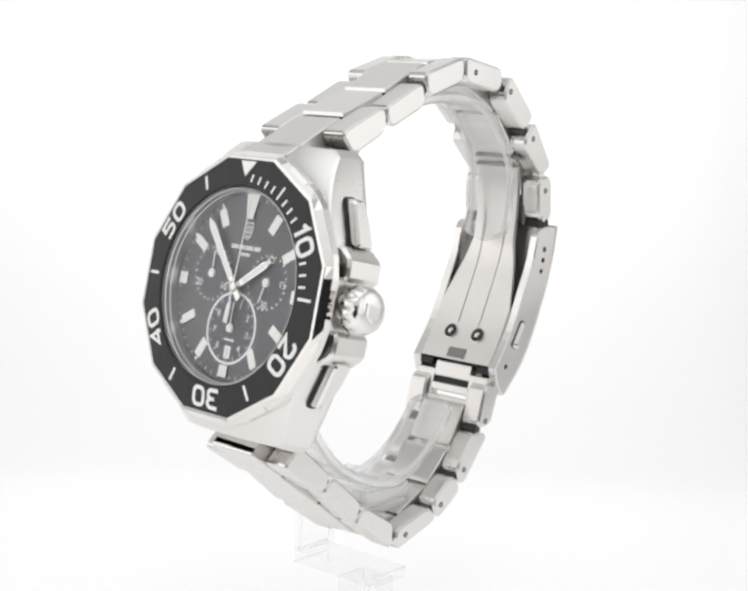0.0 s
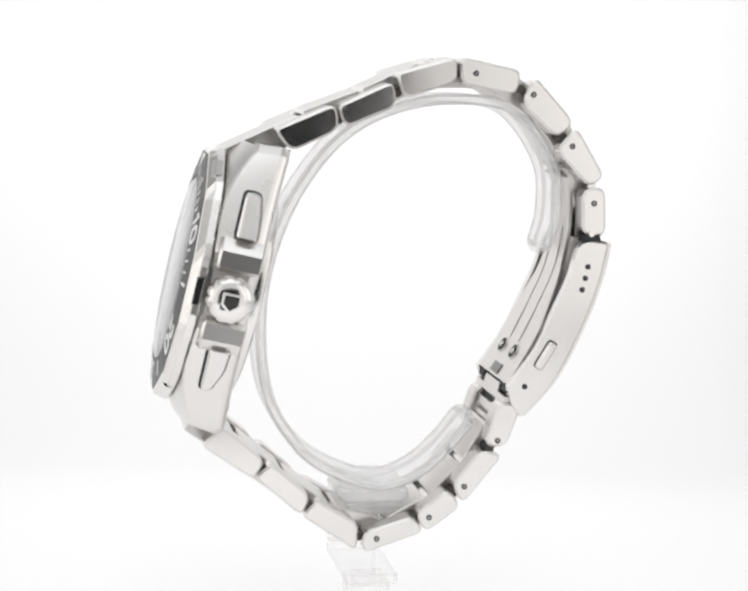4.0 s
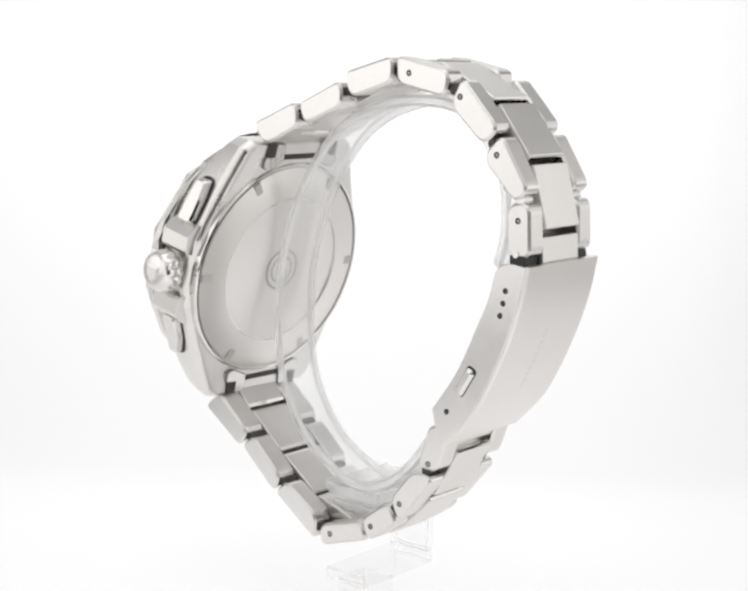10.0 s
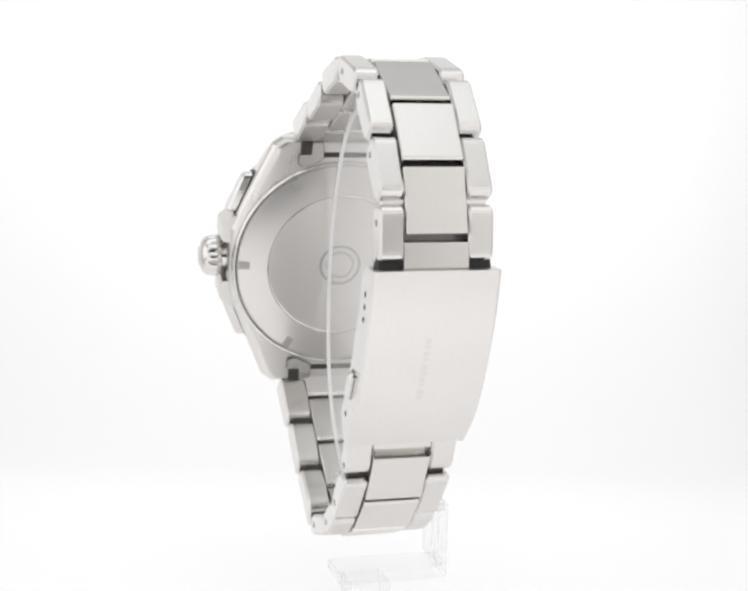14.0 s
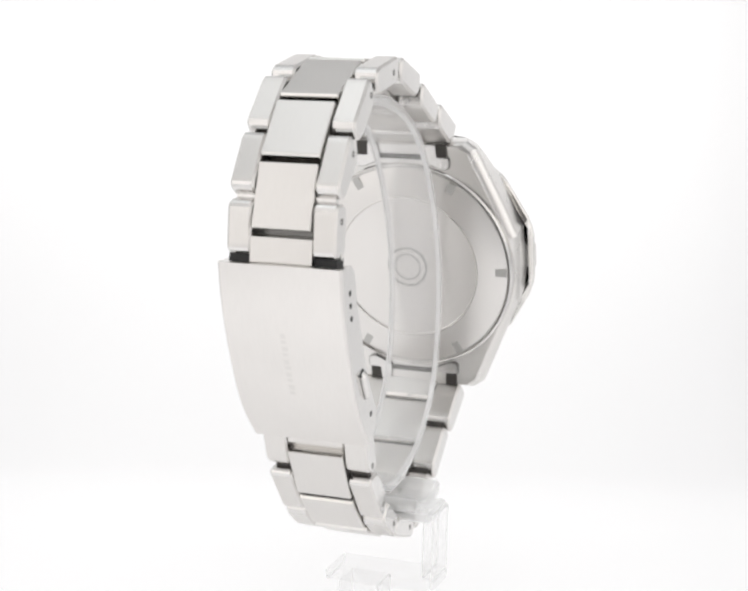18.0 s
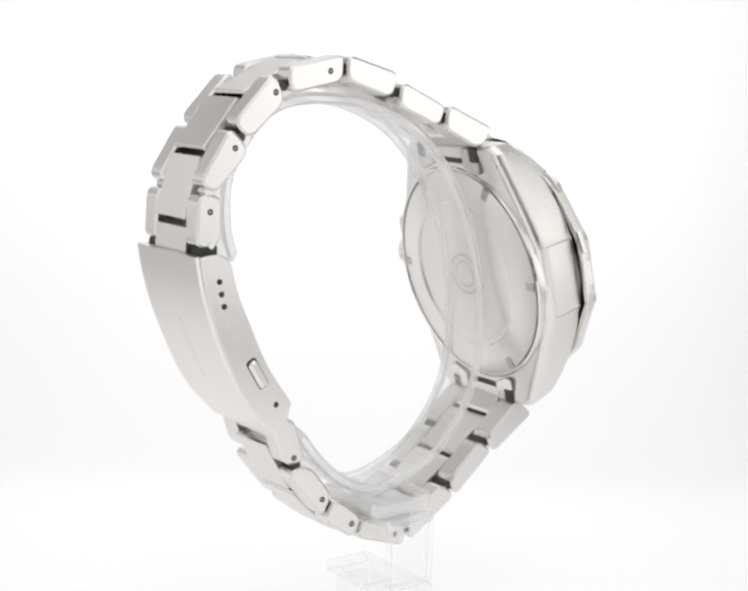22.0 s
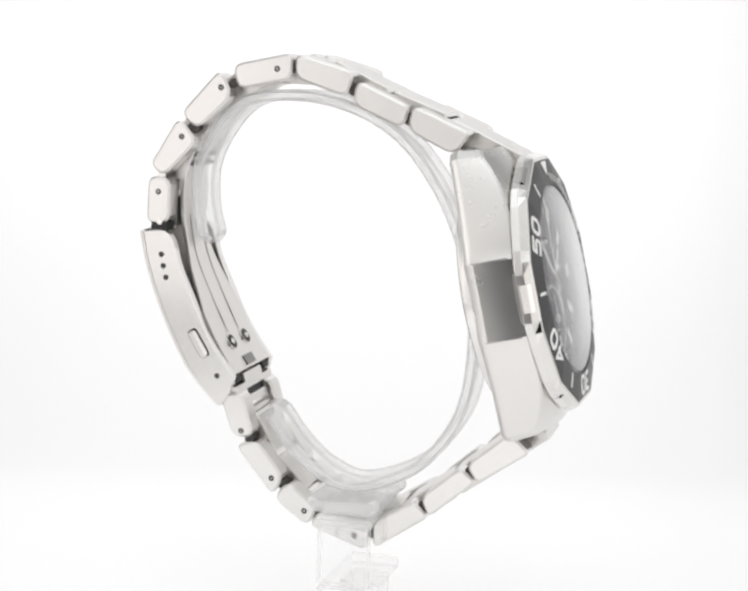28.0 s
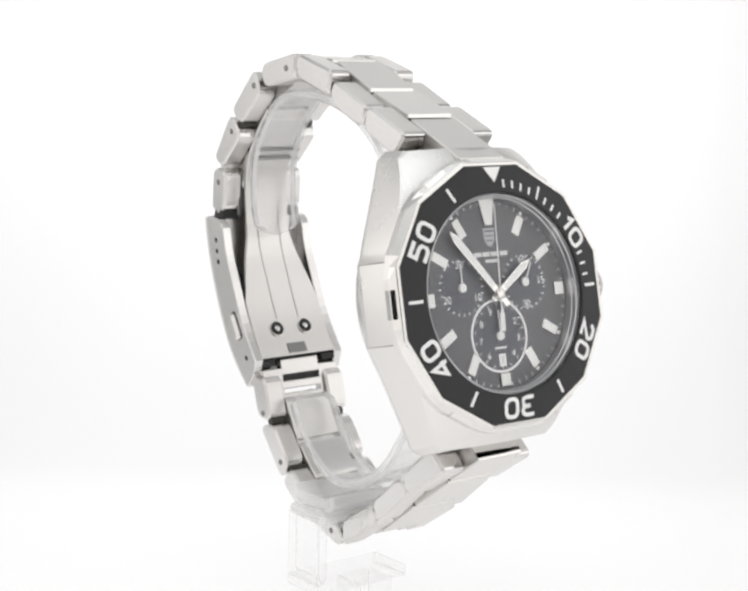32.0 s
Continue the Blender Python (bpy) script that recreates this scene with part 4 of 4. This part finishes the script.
for near, far in ((9.7, 17.4), (-9.0, -16.8)):
    bm = bmesh.new()
    base = [(near, -10.0), (near + 0.5 * (far - near), -9.9), (far, -9.3 if near > 0 else -8.5), (far, -6.7), (near, -6.3)]
    base = round_poly(base if near > 0 else base[::-1], 0.8, 3)
    fx = lambda y: case_half(y)
    ins = offset_poly(base, 0.35)
    loft(bm, [[(fx(y) - 1.0, y, z) for y, z in base], [(fx(y) + 1.5, y, z) for y, z in base], [(fx(y) + 1.9, y, z) for y, z in ins]])
    dial_part("pusher", bm, satin, watch, "flat steel chronograph pusher")
    bm = bmesh.new()
    rim = offset_poly(base, -0.26)
    loft(bm, [[(fx(y) - 1.0, y, z) for y, z in rim], [(fx(y) + 0.14, y, z) for y, z in rim]])
    dial_part("pusher_recess", bm, hole_shade, watch)
# guards beside the crown
for s in (1, -1):
    pts = [(18.5, 3.9 * s), (22.8, 4.1 * s), (23.4, 4.8 * s), (23.3, 7.5 * s), (22.6, 8.3 * s), (21.0, 9.5 * s), (18.5, 9.8 * s)]
    bm = flat_prism(pts if s > 0 else pts[::-1], -11.2, -4.1, 0.5)
    soften(dial_part("crown_guard", bm, brushed_case, part_case), 30)

# ---- case back ----
_c, _a = DIAL @ Vector((0, 0, 0)), DIAL.to_3x3() @ Vector((0, 0, 1))
turned_back = turned("turned_back_steel", (0.775, 0.755, 0.735), 0.34, (_c.x * MM, _c.y * MM, (_c.z - TABLE) * MM), tuple(_a.normalized()))
bm = bmesh.new()
revolve(bm, [(20.5, -11.5), (20.4, -12.95), (20.1, -13.05), (14.5, -13.85), (14.3, -13.75), (14.1, -13.6), (0.01, -13.6)], 72)
back = dial_part("case_back", bm, turned_back, watch, "round brushed steel case back", True)
bm = bmesh.new()
revolve(bm, [(20.6, -11.5), (20.6, -12.8), (20.75, -13.1), (20.95, -13.2), (21.2, -12.95), (21.3, -12.4), (21.3, -11.5)], 72)
dial_part("back_rim", bm, satin, back, "polished rim of the case back", True)
for k in range(6):
    th = 60 * k + 90
    pts = place2([(-0.75, -1.7), (0.75, -1.7), (0.75, 1.7), (-0.75, 1.7)], *polar(18.4, th), th)
    dial_part("key_slot", flat_prism(pts, -13.36, -13.0), engraving, back)
for r, w in ((3.9, 0.5), (2.6, 0.35)):
    bm = stroke(bmesh.new(), arc(0, 0, r, r, 0, 350, 35), w, -13.63, -13.5, True)
    dial_part("engraved_ring", bm, engraving, back)
dial_part("groove", stroke(bmesh.new(), arc(0, 0, 20.3, 20.3, 0, 355, 71), 0.16, -13.06, -12.9, True), engraving, back)
dial_part("groove", stroke(bmesh.new(), arc(0, 0, 14.4, 14.4, 0, 355, 71), 0.2, -13.9, -13.7, True), polished, back)

# ---- display stand ----
stand = tagged(new("watch_stand"), "clear acrylic watch stand with an open ring", "stand")
RING = [(32.0, -38.5), (34.0, -31.0), (32.9, -21.0), (25.0, -11.0), (13.2, -9.0), (1.5, -11.2), (-8.0, -16.9), (-15.6, -27.0), (-20.3, -39.0), (-21.8, -51.0), (-20.3, -64.0), (-15.0, -73.4), (-8.5, -78.8), (1.0, -82.2), (8.5, -80.2), (14.8, -75.0), (19.9, -68.2)]
YR = (-4.4, 6.0)


def ring_y(a, b):
    def f(s):
        e = min(s, 1 - s) * 40
        return a if e > 1 else a + (b - a) * 0.45 * (1 - e) ** 2
    return f


def edge_finish(bm):
    """Edges get more white haze than the faces, for light that refraction gathers there."""
    bm.normal_update()
    for f in bm.faces:
        a = abs(f.normal.y)
        f.material_index = 0 if a < 0.3 else (1 if a < 0.96 else 2)
    return bm


ring_bm = edge_finish(strip(curve_points(RING, 6), 2.0, ring_y(YR[0], YR[1]), ring_y(YR[1], YR[0]), 0.55, 1, (1, 1)))
for v in ring_bm.verts:
    v.co.y -= 0.05 * v.co.x  # the ring stands slightly askew on its foot
ring = part("ring", ring_bm, [cast_acrylic, rim_acrylic, side_acrylic], stand, "clear acrylic open ring", True)


def box_bm(x0, x1, y0, y1, z0, z1, bev=0.35):
    bm = bmesh.new()
    p = round_poly([(x0, z0), (x1, z0), (x1, z1), (x0, z1)], 0.5, 2)
    return side_slab(p, y0, y1, bev, bm)


# the block under the ring: two bevelled plates, the upper one askew
block = []
saddle = [(-5.8, -80.9), (-2.6, -82.5), (1.0, -83.15), (4.6, -82.6), (7.0, -81.3), (7.4, -83.2), (6.2, -84.3), (-4.6, -84.3), (-6.2, -82.8)]
plate = [(-5.0, -84.4), (5.8, -84.4), (5.2, -86.5), (-4.4, -86.5)]
for poly, y0, y1, turn in ((saddle, -4.9, 12.6, 2.5), (plate, -4.6, 14.2, -1.5)):
    bm = side_slab(round_poly(poly, 0.6, 3), y0, y1, 0.6)
    bm.normal_update()
    for f in bm.faces:
        f.material_index = 1 if 0.2 < abs(f.normal.y) < 0.97 else 0
    for v in bm.verts:
        v.co.x += math.tan(radians(turn)) * (v.co.y - 4.0)
    block.append(part("foot_block", bm, [block_acrylic, block_edge], stand, "clear plate of the block under the ring"))
ring.visible_shadow = block[0].visible_shadow = block[1].visible_shadow = False
part("upright", edge_finish(box_bm(-4.8, 4.9, 12.6, 14.7, -97.3, -85.0)), [base_acrylic, acrylic, base_acrylic], stand)
part("base_plate", edge_finish(box_bm(-4.8, 4.9, -6.2, 14.7, -99.7, -97.4)), [base_acrylic, acrylic, base_acrylic], stand)
part("base_foot", edge_finish(box_bm(-3.6, 3.9, -4.0, 4.0, -105.98, -99.8)), [base_acrylic, acrylic, base_acrylic], stand)


# ---- what moves ----
def motions():
    rate, zero = 8.7102, 5.4299
    rows = []
    for i in range(17):
        t = i * 2.0
        rows.append((t, pose(0, 0, 0, 0, 0, -rate * (t - zero))))
    walk(watch, rows)
    walk(stand, rows)
    walk(seconds_pointer, [(t * 4.0, SECONDS_BASE @ pose(0, 0, 0, 0, 0, -(28.0 - 6.0 * (32.0 - t * 4.0)))) for t in range(9)])


motions()
